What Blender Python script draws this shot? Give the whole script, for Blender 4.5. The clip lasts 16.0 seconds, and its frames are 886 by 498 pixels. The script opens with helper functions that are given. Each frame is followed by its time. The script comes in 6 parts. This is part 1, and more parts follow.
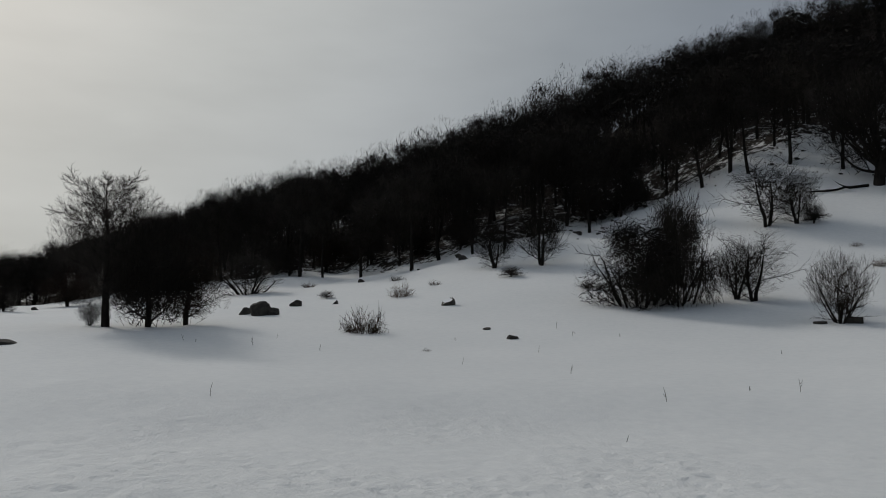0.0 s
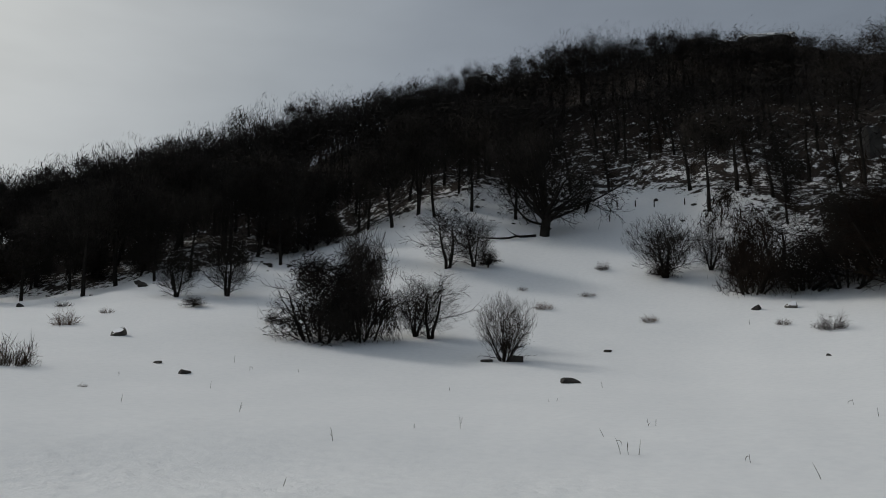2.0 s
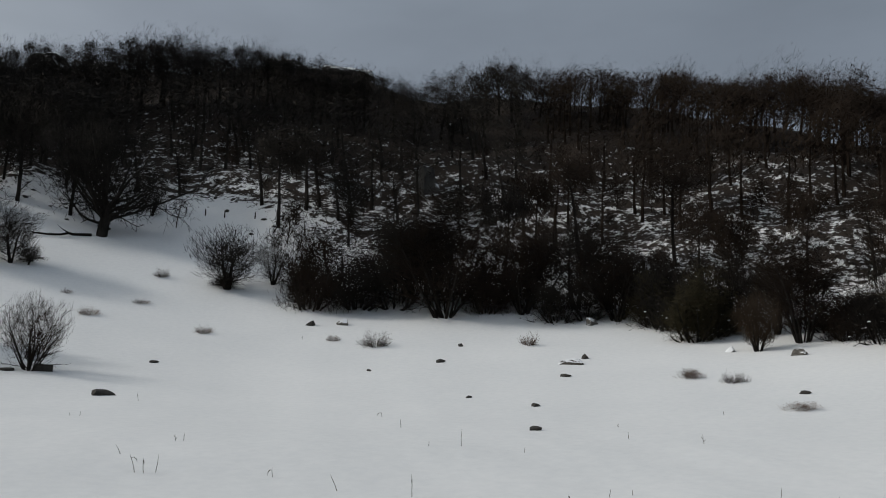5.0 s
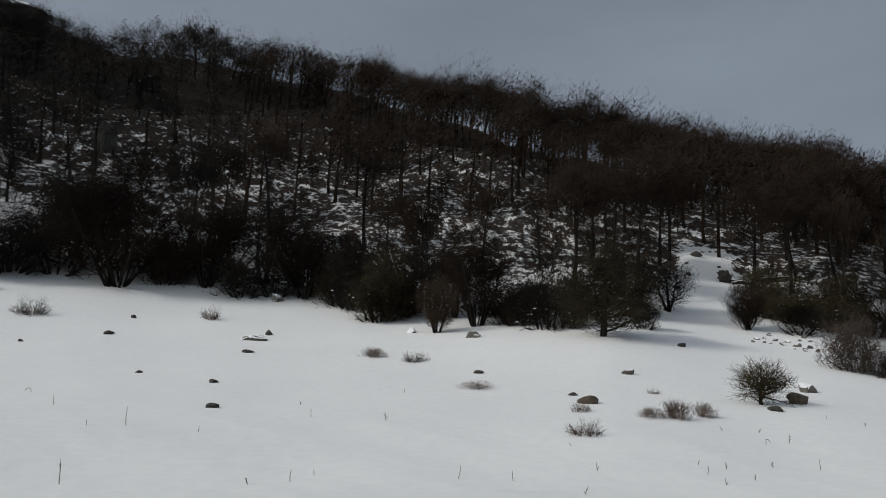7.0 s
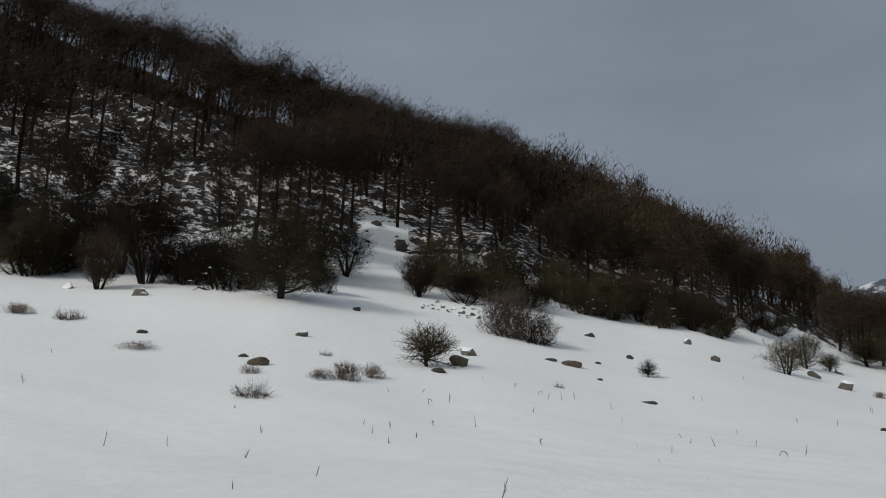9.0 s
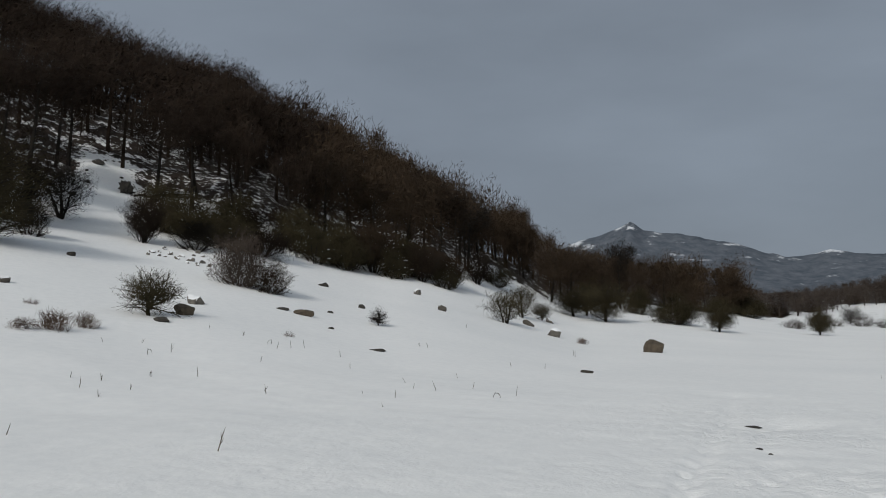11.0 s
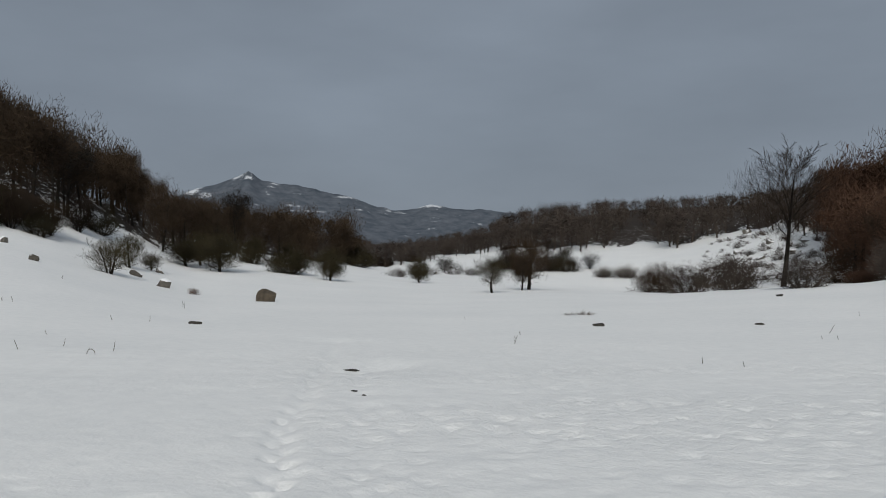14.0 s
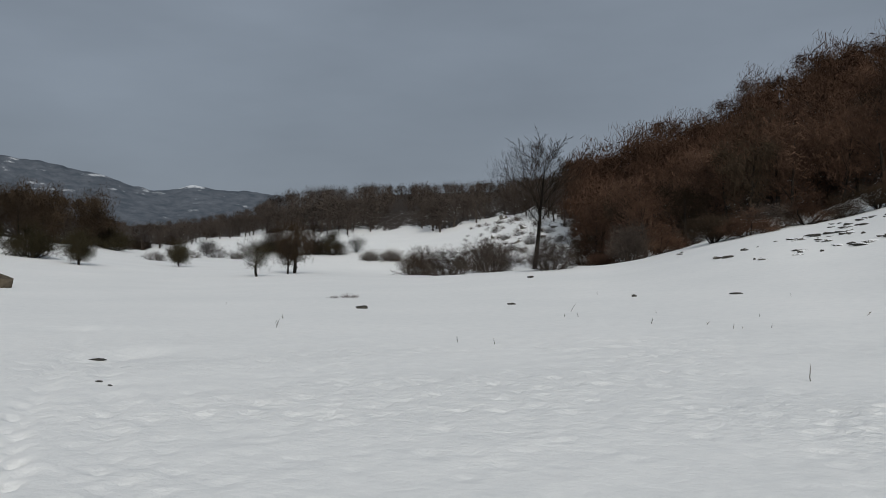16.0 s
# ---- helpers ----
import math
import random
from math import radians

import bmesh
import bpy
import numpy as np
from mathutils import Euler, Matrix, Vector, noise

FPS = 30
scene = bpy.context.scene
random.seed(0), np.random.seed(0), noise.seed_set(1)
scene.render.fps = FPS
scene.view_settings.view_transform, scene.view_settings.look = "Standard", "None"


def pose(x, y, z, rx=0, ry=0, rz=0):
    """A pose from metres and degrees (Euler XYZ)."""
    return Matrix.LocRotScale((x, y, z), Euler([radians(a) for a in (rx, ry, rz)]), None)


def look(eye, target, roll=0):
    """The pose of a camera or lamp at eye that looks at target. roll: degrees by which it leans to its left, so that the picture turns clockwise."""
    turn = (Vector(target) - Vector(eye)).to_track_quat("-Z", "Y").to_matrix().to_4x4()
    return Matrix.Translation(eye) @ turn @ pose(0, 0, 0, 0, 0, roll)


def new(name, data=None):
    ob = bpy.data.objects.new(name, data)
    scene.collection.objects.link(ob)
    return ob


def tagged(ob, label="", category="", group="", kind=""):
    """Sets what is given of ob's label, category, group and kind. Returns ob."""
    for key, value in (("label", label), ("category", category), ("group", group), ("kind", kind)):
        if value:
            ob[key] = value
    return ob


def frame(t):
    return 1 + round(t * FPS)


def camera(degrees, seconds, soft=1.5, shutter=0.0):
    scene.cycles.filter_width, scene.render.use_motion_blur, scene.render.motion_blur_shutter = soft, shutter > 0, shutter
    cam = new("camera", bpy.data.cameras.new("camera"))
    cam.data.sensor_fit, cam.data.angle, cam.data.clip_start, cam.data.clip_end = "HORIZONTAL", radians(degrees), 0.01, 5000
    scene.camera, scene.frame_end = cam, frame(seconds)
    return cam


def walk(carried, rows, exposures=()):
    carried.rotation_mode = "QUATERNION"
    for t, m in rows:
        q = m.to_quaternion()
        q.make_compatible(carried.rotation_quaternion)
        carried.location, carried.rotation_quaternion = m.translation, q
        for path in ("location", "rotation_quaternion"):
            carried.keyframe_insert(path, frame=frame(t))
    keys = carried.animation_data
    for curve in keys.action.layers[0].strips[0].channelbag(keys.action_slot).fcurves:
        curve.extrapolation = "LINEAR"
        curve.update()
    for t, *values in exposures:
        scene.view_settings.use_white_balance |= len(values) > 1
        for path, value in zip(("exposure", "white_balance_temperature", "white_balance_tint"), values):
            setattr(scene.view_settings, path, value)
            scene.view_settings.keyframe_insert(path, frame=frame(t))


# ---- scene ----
cam = camera(55.2, 16.0, soft=1.0)
# seconds, place in metres, Euler angles in degrees
ROWS = [
    (0.0, -2.754, -1.281, 1.753, 97.10, -0.79, -0.10),
    (0.5, -2.650, -1.174, 1.769, 97.10, -0.26, -3.89),
    (1.0, -2.470, -0.996, 1.799, 97.51, -1.30, -9.44),
    (1.5, -2.277, -0.799, 1.831, 99.02, -0.19, -16.12),
    (2.0, -2.116, -0.747, 1.873, 99.62, -0.94, -20.62),
    (2.5, -1.888, -0.715, 1.852, 100.03, -0.54, -25.37),
    (3.0, -1.662, -0.661, 1.847, 100.48, -0.51, -30.54),
    (3.5, -1.436, -0.556, 1.856, 100.81, -0.41, -35.63),
    (4.0, -1.234, -0.442, 1.843, 100.98, -0.36, -40.10),
    (6.5, 0.062, 0.566, 1.754, 100.53, -1.23, -64.51),
    (7.0, 0.283, 0.699, 1.734, 100.06, -1.06, -70.45),
    (7.5, 0.609, 0.768, 1.719, 99.64, -1.25, -77.46),
    (8.0, 0.843, 0.798, 1.693, 99.27, -1.08, -82.63),
    (8.5, 1.029, 0.748, 1.624, 98.76, -1.18, -87.30),
    (9.0, 1.149, 0.690, 1.641, 98.14, -1.11, -91.85),
    (9.5, 1.276, 0.630, 1.628, 97.34, -1.08, -96.49),
    (10.0, 1.349, 0.573, 1.607, 96.63, -0.97, -101.08),
    (12.5, 1.504, 0.359, 1.588, 93.01, -0.79, -122.15),
    (13.0, 1.528, 0.292, 1.605, 92.56, -0.62, -126.76),
    (13.5, 1.530, 0.252, 1.596, 92.45, -0.41, -130.82),
    (14.0, 1.508, 0.226, 1.591, 92.02, -0.36, -134.94),
    (14.5, 1.491, 0.210, 1.587, 92.00, -0.62, -138.84),
    (15.0, 1.467, 0.196, 1.587, 91.89, -0.17, -143.03),
    (15.5, 1.454, 0.188, 1.591, 91.69, -0.58, -147.71),
    (16.0, 1.406, 0.176, 1.579, 90.98, -0.21, -150.57),
]
EXPOSURES = [(0.0, -0.62), (1.0, -0.55), (2.0, -0.38), (3.0, -0.28), (4.0, -0.2), (6.5, -0.12), (16.0, -0.12)]
walk(cam, [(t, pose(x, y, z, rx, ry, rz)) for t, x, y, z, rx, ry, rz in ROWS], EXPOSURES)

# ---- light: veiled sun above the hill's left end, thin high cloud ----
SUN_AZ, SUN_EL = radians(-41), radians(33)
sun_way = Vector((math.sin(SUN_AZ) * math.cos(SUN_EL), math.cos(SUN_AZ) * math.cos(SUN_EL), math.sin(SUN_EL)))
sun = new("sun", bpy.data.lights.new("sun", "SUN"))
sun.data.energy, sun.data.angle, sun.data.color = 1.75, radians(6.0), (1.0, 0.96, 0.9)
sun.matrix_world = look((0, 0, 60), tuple(Vector((0, 0, 60)) - sun_way))

world = bpy.data.worlds.new("winter_sky")
scene.world = world
world.use_nodes = True
wt = world.node_tree
wt.nodes.clear()
w_out = wt.nodes.new("ShaderNodeOutputWorld")
w_bg = wt.nodes.new("ShaderNodeBackground")
w_sky = wt.nodes.new("ShaderNodeTexSky")
w_sky.sky_type = "NISHITA"
w_sky.sun_disc = False
w_sky.sun_elevation, w_sky.sun_rotation = SUN_EL, SUN_AZ
w_sky.dust_density, w_sky.air_density = 4.0, 1.0
w_scale = wt.nodes.new("ShaderNodeVectorMath")
w_scale.operation = "SCALE"
w_scale.inputs["Scale"].default_value = 0.075
wt.links.new(w_sky.outputs["Color"], w_scale.inputs[0])
w_co = wt.nodes.new("ShaderNodeTexCoord")
# cloud veil: broad grey layer, brighter round the sun
w_dot = wt.nodes.new("ShaderNodeVectorMath")
w_dot.operation = "DOT_PRODUCT"
wt.links.new(w_co.outputs["Generated"], w_dot.inputs[0])
w_dot.inputs[1].default_value = sun_way
w_glow = wt.nodes.new("ShaderNodeValToRGB")
wt.links.new(w_dot.outputs["Value"], w_glow.inputs["Fac"])
ramp = w_glow.color_ramp
ramp.elements[0].position, ramp.elements[0].color = 0.0, (0.226, 0.264, 0.315, 1)
ramp.elements[1].position, ramp.elements[1].color = 1.0, (0.95, 0.94, 0.88, 1)
for p, c in ((0.3, (0.268, 0.31, 0.366)), (0.5, (0.308, 0.35, 0.408)), (0.6, (0.352, 0.394, 0.446)), (0.7, (0.44, 0.48, 0.515)), (0.8, (0.6, 0.632, 0.645)), (0.9, (0.76, 0.782, 0.762)), (0.965, (0.82, 0.82, 0.78))):
    e = ramp.elements.new(p)
    e.color = (*c, 1)
w_map = wt.nodes.new("ShaderNodeMapping")
w_map.inputs["Scale"].default_value = (1.0, 1.0, 3.2)
wt.links.new(w_co.outputs["Generated"], w_map.inputs["Vector"])
w_noise = wt.nodes.new("ShaderNodeTexNoise")
w_noise.inputs["Scale"].default_value = 2.3
w_noise.inputs["Detail"].default_value = 5.0
w_noise.inputs["Roughness"].default_value = 0.5
wt.links.new(w_map.outputs["Vector"], w_noise.inputs["Vector"])
w_amt = wt.nodes.new("ShaderNodeMapRange")
w_amt.inputs["From Min"].default_value, w_amt.inputs["From Max"].default_value = 0.3, 0.7
w_amt.inputs["To Min"].default_value, w_amt.inputs["To Max"].default_value = 0.87, 1.13
wt.links.new(w_noise.outputs["Fac"], w_amt.inputs["Value"])
w_cloud = wt.nodes.new("ShaderNodeVectorMath")
w_cloud.operation = "SCALE"
wt.links.new(w_glow.outputs["Color"], w_cloud.inputs[0])
wt.links.new(w_amt.outputs["Result"], w_cloud.inputs["Scale"])
w_mix = wt.nodes.new("ShaderNodeMixRGB")
w_mix.inputs["Fac"].default_value = 0.9
wt.links.new(w_scale.outputs["Vector"], w_mix.inputs["Color1"])
wt.links.new(w_cloud.outputs["Vector"], w_mix.inputs["Color2"])
wt.links.new(w_mix.outputs["Color"], w_bg.inputs["Color"])
wt.links.new(w_bg.outputs["Background"], w_out.inputs["Surface"])

# ---- materials ----
def nodes_of(name):
    m = bpy.data.materials.new(name)
    m.use_nodes = True
    return m, m.node_tree, m.node_tree.nodes["Principled BSDF"]


def noise_node(t, scale, detail=4.0, rough=0.55, stretch=(1, 1, 1), source="Object"):
    co = t.nodes.new("ShaderNodeTexCoord")
    mp = t.nodes.new("ShaderNodeMapping")
    mp.inputs["Scale"].default_value = stretch
    n = t.nodes.new("ShaderNodeTexNoise")
    n.inputs["Scale"].default_value, n.inputs["Detail"].default_value, n.inputs["Roughness"].default_value = scale, detail, rough
    t.links.new(co.outputs[source], mp.inputs["Vector"])
    t.links.new(mp.outputs["Vector"], n.inputs["Vector"])
    return n.outputs["Fac"]


def ramp_node(t, fac, stops):
    r = t.nodes.new("ShaderNodeValToRGB")
    r.color_ramp.elements[0].position, r.color_ramp.elements[0].color = stops[0][0], (*stops[0][1], 1)
    r.color_ramp.elements[1].position, r.color_ramp.elements[1].color = stops[-1][0], (*stops[-1][1], 1)
    for p, c in stops[1:-1]:
        r.color_ramp.elements.new(p).color = (*c, 1)
    t.links.new(fac, r.inputs["Fac"])
    return r.outputs["Color"]


def bump_node(t, shader, height, strength, distance):
    b = t.nodes.new("ShaderNodeBump")
    b.inputs["Strength"].default_value, b.inputs["Distance"].default_value = strength, distance
    t.links.new(height, b.inputs["Height"])
    t.links.new(b.outputs["Normal"], shader.inputs["Normal"])


def mix_node(t, fac, a, b, mode="MIX"):
    m = t.nodes.new("ShaderNodeMixRGB")
    m.blend_type = mode
    for key, v in (("Fac", fac), ("Color1", a), ("Color2", b)):
        if isinstance(v, (int, float)):
            m.inputs[key].default_value = v
        elif isinstance(v, tuple):
            m.inputs[key].default_value = (*v, 1)
        else:
            t.links.new(v, m.inputs[key])
    return m.outputs["Color"]


def bark_material(name, dark, light, scale=9.0, tint_by_object=0.25):
    m, t, s = nodes_of(name)
    streak = noise_node(t, scale, 5, 0.6, (1, 1, 0.25))
    patch = noise_node(t, 0.7, 3)
    col = ramp_node(t, streak, [(0.3, dark), (0.72, light)])
    lichen = ramp_node(t, patch, [(0.45, (0, 0, 0)), (0.7, (1, 1, 1))])
    pale = tuple(min(1, c * 1.5 + 0.012) for c in light)
    col = mix_node(t, lichen, col, mix_node(t, 0.5, col, pale))
    info = t.nodes.new("ShaderNodeObjectInfo")
    hsv = t.nodes.new("ShaderNodeHueSaturation")
    rng_ = t.nodes.new("ShaderNodeMapRange")
    rng_.inputs["To Min"].default_value, rng_.inputs["To Max"].default_value = 1 - tint_by_object, 1 + tint_by_object
    t.links.new(info.outputs["Random"], rng_.inputs["Value"])
    t.links.new(rng_.outputs["Result"], hsv.inputs["Value"])
    t.links.new(col, hsv.inputs["Color"])
    t.links.new(hsv.outputs["Color"], s.inputs["Base Color"])
    s.inputs["Roughness"].default_value = 0.95
    s.inputs["Specular IOR Level"].default_value = 0.04
    bump_node(t, s, streak, 0.5, 0.03)
    return m


# BARK, TWIG_GREY, TWIG_BROWN: below real bark, crown self-shade put into the colour
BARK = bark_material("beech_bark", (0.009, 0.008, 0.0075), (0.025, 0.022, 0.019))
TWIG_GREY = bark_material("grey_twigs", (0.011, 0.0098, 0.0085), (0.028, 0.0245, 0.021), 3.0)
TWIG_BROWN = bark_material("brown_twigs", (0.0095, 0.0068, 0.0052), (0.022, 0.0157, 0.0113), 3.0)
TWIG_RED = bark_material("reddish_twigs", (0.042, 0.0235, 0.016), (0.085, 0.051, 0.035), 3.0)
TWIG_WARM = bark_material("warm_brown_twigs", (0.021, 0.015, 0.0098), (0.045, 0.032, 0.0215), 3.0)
TWIG_FAR = bark_material("far_beech_twigs", (0.042, 0.034, 0.029), (0.082, 0.067, 0.057), 0.6)
TWIG_OLIVE = bark_material("olive_twigs", (0.02, 0.0175, 0.01), (0.052, 0.044, 0.025), 3.0)
TWIG_DRY = bark_material("dry_stems", (0.06, 0.041, 0.031), (0.13, 0.094, 0.073), 5.0)
STALK = bark_material("dead_stalk", (0.05, 0.042, 0.034), (0.12, 0.1, 0.08), 20.0)


def snow_material(name, forest):
    """Snow with broad wind-packed patches, fine crust grain and, on forest ground, bare litter and stones showing through."""
    m, t, s = nodes_of(name)
    broad = noise_node(t, 0.16, 4, 0.5)
    fine = noise_node(t, 3.5, 6, 0.65)
    col = ramp_node(t, broad, [(0.3, (0.752, 0.768, 0.77)), (0.7, (0.822, 0.832, 0.828))])
    col = mix_node(t, 0.35, col, ramp_node(t, fine, [(0.3, (0.7, 0.72, 0.74)), (0.65, (0.86, 0.87, 0.875))]))
    crumbs = ramp_node(t, noise_node(t, 42.0, 2, 0.5), [(0.735, (0, 0, 0)), (0.76, (1, 1, 1))])
    col = mix_node(t, mix_node(t, 1.0, crumbs, (0.28, 0.28, 0.28), "MULTIPLY"), col, (0.3, 0.25, 0.2))
    rough = 0.85
    if forest:
        at = t.nodes.new("ShaderNodeAttribute")
        at.attribute_name = "litter"
        patchy = mix_node(t, 0.42, noise_node(t, 0.7, 6, 0.65), noise_node(t, 2.6, 5, 0.65))
        add = t.nodes.new("ShaderNodeMath")
        add.operation = "MULTIPLY_ADD"
        t.links.new(at.outputs["Fac"], add.inputs[0])
        add.inputs[1].default_value = 0.28
        t.links.new(patchy, add.inputs[2])
        bare = ramp_node(t, add.outputs["Value"], [(0.745, (0, 0, 0)), (0.79, (1, 1, 1))])
        soil = ramp_node(t, noise_node(t, 5.0, 5, 0.6), [(0.3, (0.012, 0.01, 0.009)), (0.7, (0.05, 0.037, 0.028))])
        col = mix_node(t, bare, col, soil)
    t.links.new(col, s.inputs["Base Color"])
    s.inputs["Roughness"].default_value = rough
    s.inputs["Specular IOR Level"].default_value = 0.12
    worn = t.nodes.new("ShaderNodeAttribute")
    worn.attribute_name = "trodden"
    crust = mix_node(t, 0.35, noise_node(t, 6.5, 4, 0.55), noise_node(t, 19.0, 4, 0.6))
    c = t.nodes.new("ShaderNodeMath")
    c.operation = "MULTIPLY"
    t.links.new(crust, c.inputs[0])
    t.links.new(worn.outputs["Fac"], c.inputs[1])
    bump_node(t, s, c.outputs["Value"], 1.0, 0.05)
    return m


SNOW = snow_material("snow", True)
SNOW_CAP = snow_material("snow_cap", False)


def stone_material(name, dark, light, snow_from=2.0):
    m, t, s = nodes_of(name)
    n = noise_node(t, 6.0, 8, 0.65)
    col = ramp_node(t, n, [(0.3, dark), (0.55, tuple((a + b) / 2 for a, b in zip(dark, light))), (0.75, light)])
    spots = ramp_node(t, noise_node(t, 2.2, 3), [(0.5, (0, 0, 0)), (0.62, (1, 1, 1))])
    col = mix_node(t, mix_node(t, 1.0, spots, (0.4, 0.4, 0.4), "MULTIPLY"), col, tuple(c * 0.8 for c in light))
    if snow_from < 1:
        g = t.nodes.new("ShaderNodeNewGeometry")
        sep = t.nodes.new("ShaderNodeSeparateXYZ")
        t.links.new(g.outputs["Normal"], sep.inputs["Vector"])
        mul = t.nodes.new("ShaderNodeMath")
        mul.operation = "MULTIPLY_ADD"
        t.links.new(n, mul.inputs[0])
        mul.inputs[1].default_value = 0.5
        t.links.new(sep.outputs["Z"], mul.inputs[2])
        lay = ramp_node(t, mul.outputs["Value"], [(snow_from + 0.2, (0, 0, 0)), (snow_from + 0.3, (1, 1, 1))])
        col = mix_node(t, lay, col, (0.8, 0.82, 0.84))
    t.links.new(col, s.inputs["Base Color"])
    s.inputs["Roughness"].default_value = 0.9
    bump_node(t, s, n, 0.6, 0.05)
    return m


STONE = stone_material("limestone", (0.028, 0.025, 0.021), (0.11, 0.1, 0.084), 0.75)
STONE_DARK = stone_material("dark_wet_stone", (0.015, 0.0135, 0.012), (0.065, 0.058, 0.048))
STONE_TAN = stone_material("tan_limestone", (0.03, 0.024, 0.017), (0.12, 0.095, 0.066), 0.8)
STONE_SNOWY = stone_material("snow_topped_stone", (0.05, 0.045, 0.04), (0.2, 0.185, 0.16), 0.4)

STONE_CRAG = stone_material("snow_streaked_crag", (0.02, 0.0185, 0.017), (0.09, 0.084, 0.075), 0.5)
SPRUCE = bark_material("spruce_needles", (0.01, 0.014, 0.01), (0.025, 0.034, 0.022), 3.0)

# ---- the ground: one sheet, shaped by sight angles from the meadow's middle ----
RADII = np.array([0.0, 8, 16, 22, 30, 40, 55, 70, 90, 120, 160, 230, 400, 900, 4800])
SPOT_EYE = 1.6
profiles = []


def slope_line(az, *angles):
    """Along one bearing from the meadow: degrees above eye level at which the ground lies, from 16 m to 400 m away."""
    e = (-60.0, -11.3, *angles, 1.0, 0.15)
    profiles.append((az, [SPOT_EYE + r * math.tan(radians(a)) if r > 8 else 0.0 for r, a in zip(RADII, e)]))


#          az     16    22    30    40    55    70    90   120   160   230   400
slope_line(-75, -5.7, -4.1, -2.9, -1.9, -0.9, -0.2, 0.5, 1.0, 1.2, 1.0, 0.8)
slope_line(-48, -5.6, -3.2, -1.3, 0.2, 1.2, 1.7, 2.2, 2.3, 2.0, 1.4, 0.8)
slope_line(-28, -5.3, -2.1, -0.1, 1.5, 2.1, 2.4, 2.6, 2.6, 2.4, 1.6, 0.9)
slope_line(-12, -5.2, -1.8, 0.2, 2.0, 3.6, 4.4, 5.2, 6.4, 7.6, 6.0, 3.0)
slope_line(5, -5.2, -1.7, 0.3, 2.4, 5.2, 7.2, 9.3, 12.0, 11.0, 7.0, 3.0)
slope_line(20, -5.2, -1.7, 0.2, 2.2, 5.7, 9.7, 13.6, 16.8, 19.6, 12.0, 4.0)
slope_line(35, -5.2, -1.7, 0.2, 2.2, 5.7, 9.6, 13.7, 19.0, 21.6, 14.0, 5.0)
slope_line(41.5, -5.2, -1.65, 0.4, 2.5, 5.8, 9.4, 13.7, 18.8, 22.5, 13.0, 4.5)
slope_line(48, -5.2, -1.6, 0.6, 2.8, 5.9, 9.2, 13.7, 18.4, 20.2, 12.0, 4.0)
slope_line(57, -5.15, -1.6, 0.75, 3.0, 5.9, 9.3, 13.8, 18.5, 20.4, 12.0, 4.0)
slope_line(65, -5.1, -1.6, 0.9, 3.2, 5.9, 9.4, 13.9, 18.2, 19.0, 11.0, 3.0)
slope_line(80, -5.2, -1.8, 1.0, 3.8, 6.3, 9.4, 13.2, 15.7, 14.5, 8.0, 3.0)
slope_line(92, -5.3, -2.8, 0.0, 2.3, 4.8, 7.4, 10.3, 12.3, 9.0, 5.0, 2.5)
slope_line(105, -5.6, -3.7, -1.7, 0.2, 1.9, 3.6, 5.9, 7.8, 6.8, 4.0, 2.0)
slope_line(118, -5.7, -4.1, -2.9, -1.9, -1.1, -0.2, 0.9, 2.0, 2.6, 2.2, 1.5)
slope_line(132, -5.7, -4.1, -3.0, -2.2, -1.5, -0.95, -0.4, 0.1, 0.5, 1.4, 2.3)
slope_line(148, -5.7, -4.1, -3.0, -2.1, -1.4, -0.95, -0.8, -0.9, 1.2, 3.0, 4.5)
slope_line(160, -5.7, -4.0, -2.7, -1.6, -0.6, -0.1, -0.4, 1.3, 3.6, 4.8, 4.6)
slope_line(172, -5.6, -3.7, -1.8, -0.2, 1.8, 2.5, 3.2, 7.0, 8.0, 6.5, 3.0)
slope_line(186, -5.4, -2.9, -0.3, 2.0, 5.0, 6.0, 8.0, 12.0, 12.5, 8.0, 3.0)
slope_line(235, -5.7, -4.1, -2.9, -1.9, -0.9, 0.0, 0.9, 1.6, 1.8, 1.5, 1.0)
slope_line(285, -5.7, -4.1, -2.9, -1.9, -0.9, -0.2, 0.5, 1.0, 1.2, 1.0, 0.8)
P_AZ = np.array([p[0] for p in profiles], float)
P_Z = np.array([p[1] for p in profiles])


def pchip_slopes(x, y):
    """Monotone slopes for smooth curves through the knots, along the last axis."""
    h, d = np.diff(x), np.diff(y, axis=-1) / np.diff(x)
    m = np.zeros_like(y)
    a, b = d[..., :-1], d[..., 1:]
    with np.errstate(divide="ignore", invalid="ignore"):
        mid = np.where(a * b > 0, 2 * a * b / (a + b), 0)
    m[..., 1:-1] = mid
    m[..., 0], m[..., -1] = d[..., 0], d[..., -1]
    return m


P_M = pchip_slopes(RADII, P_Z)


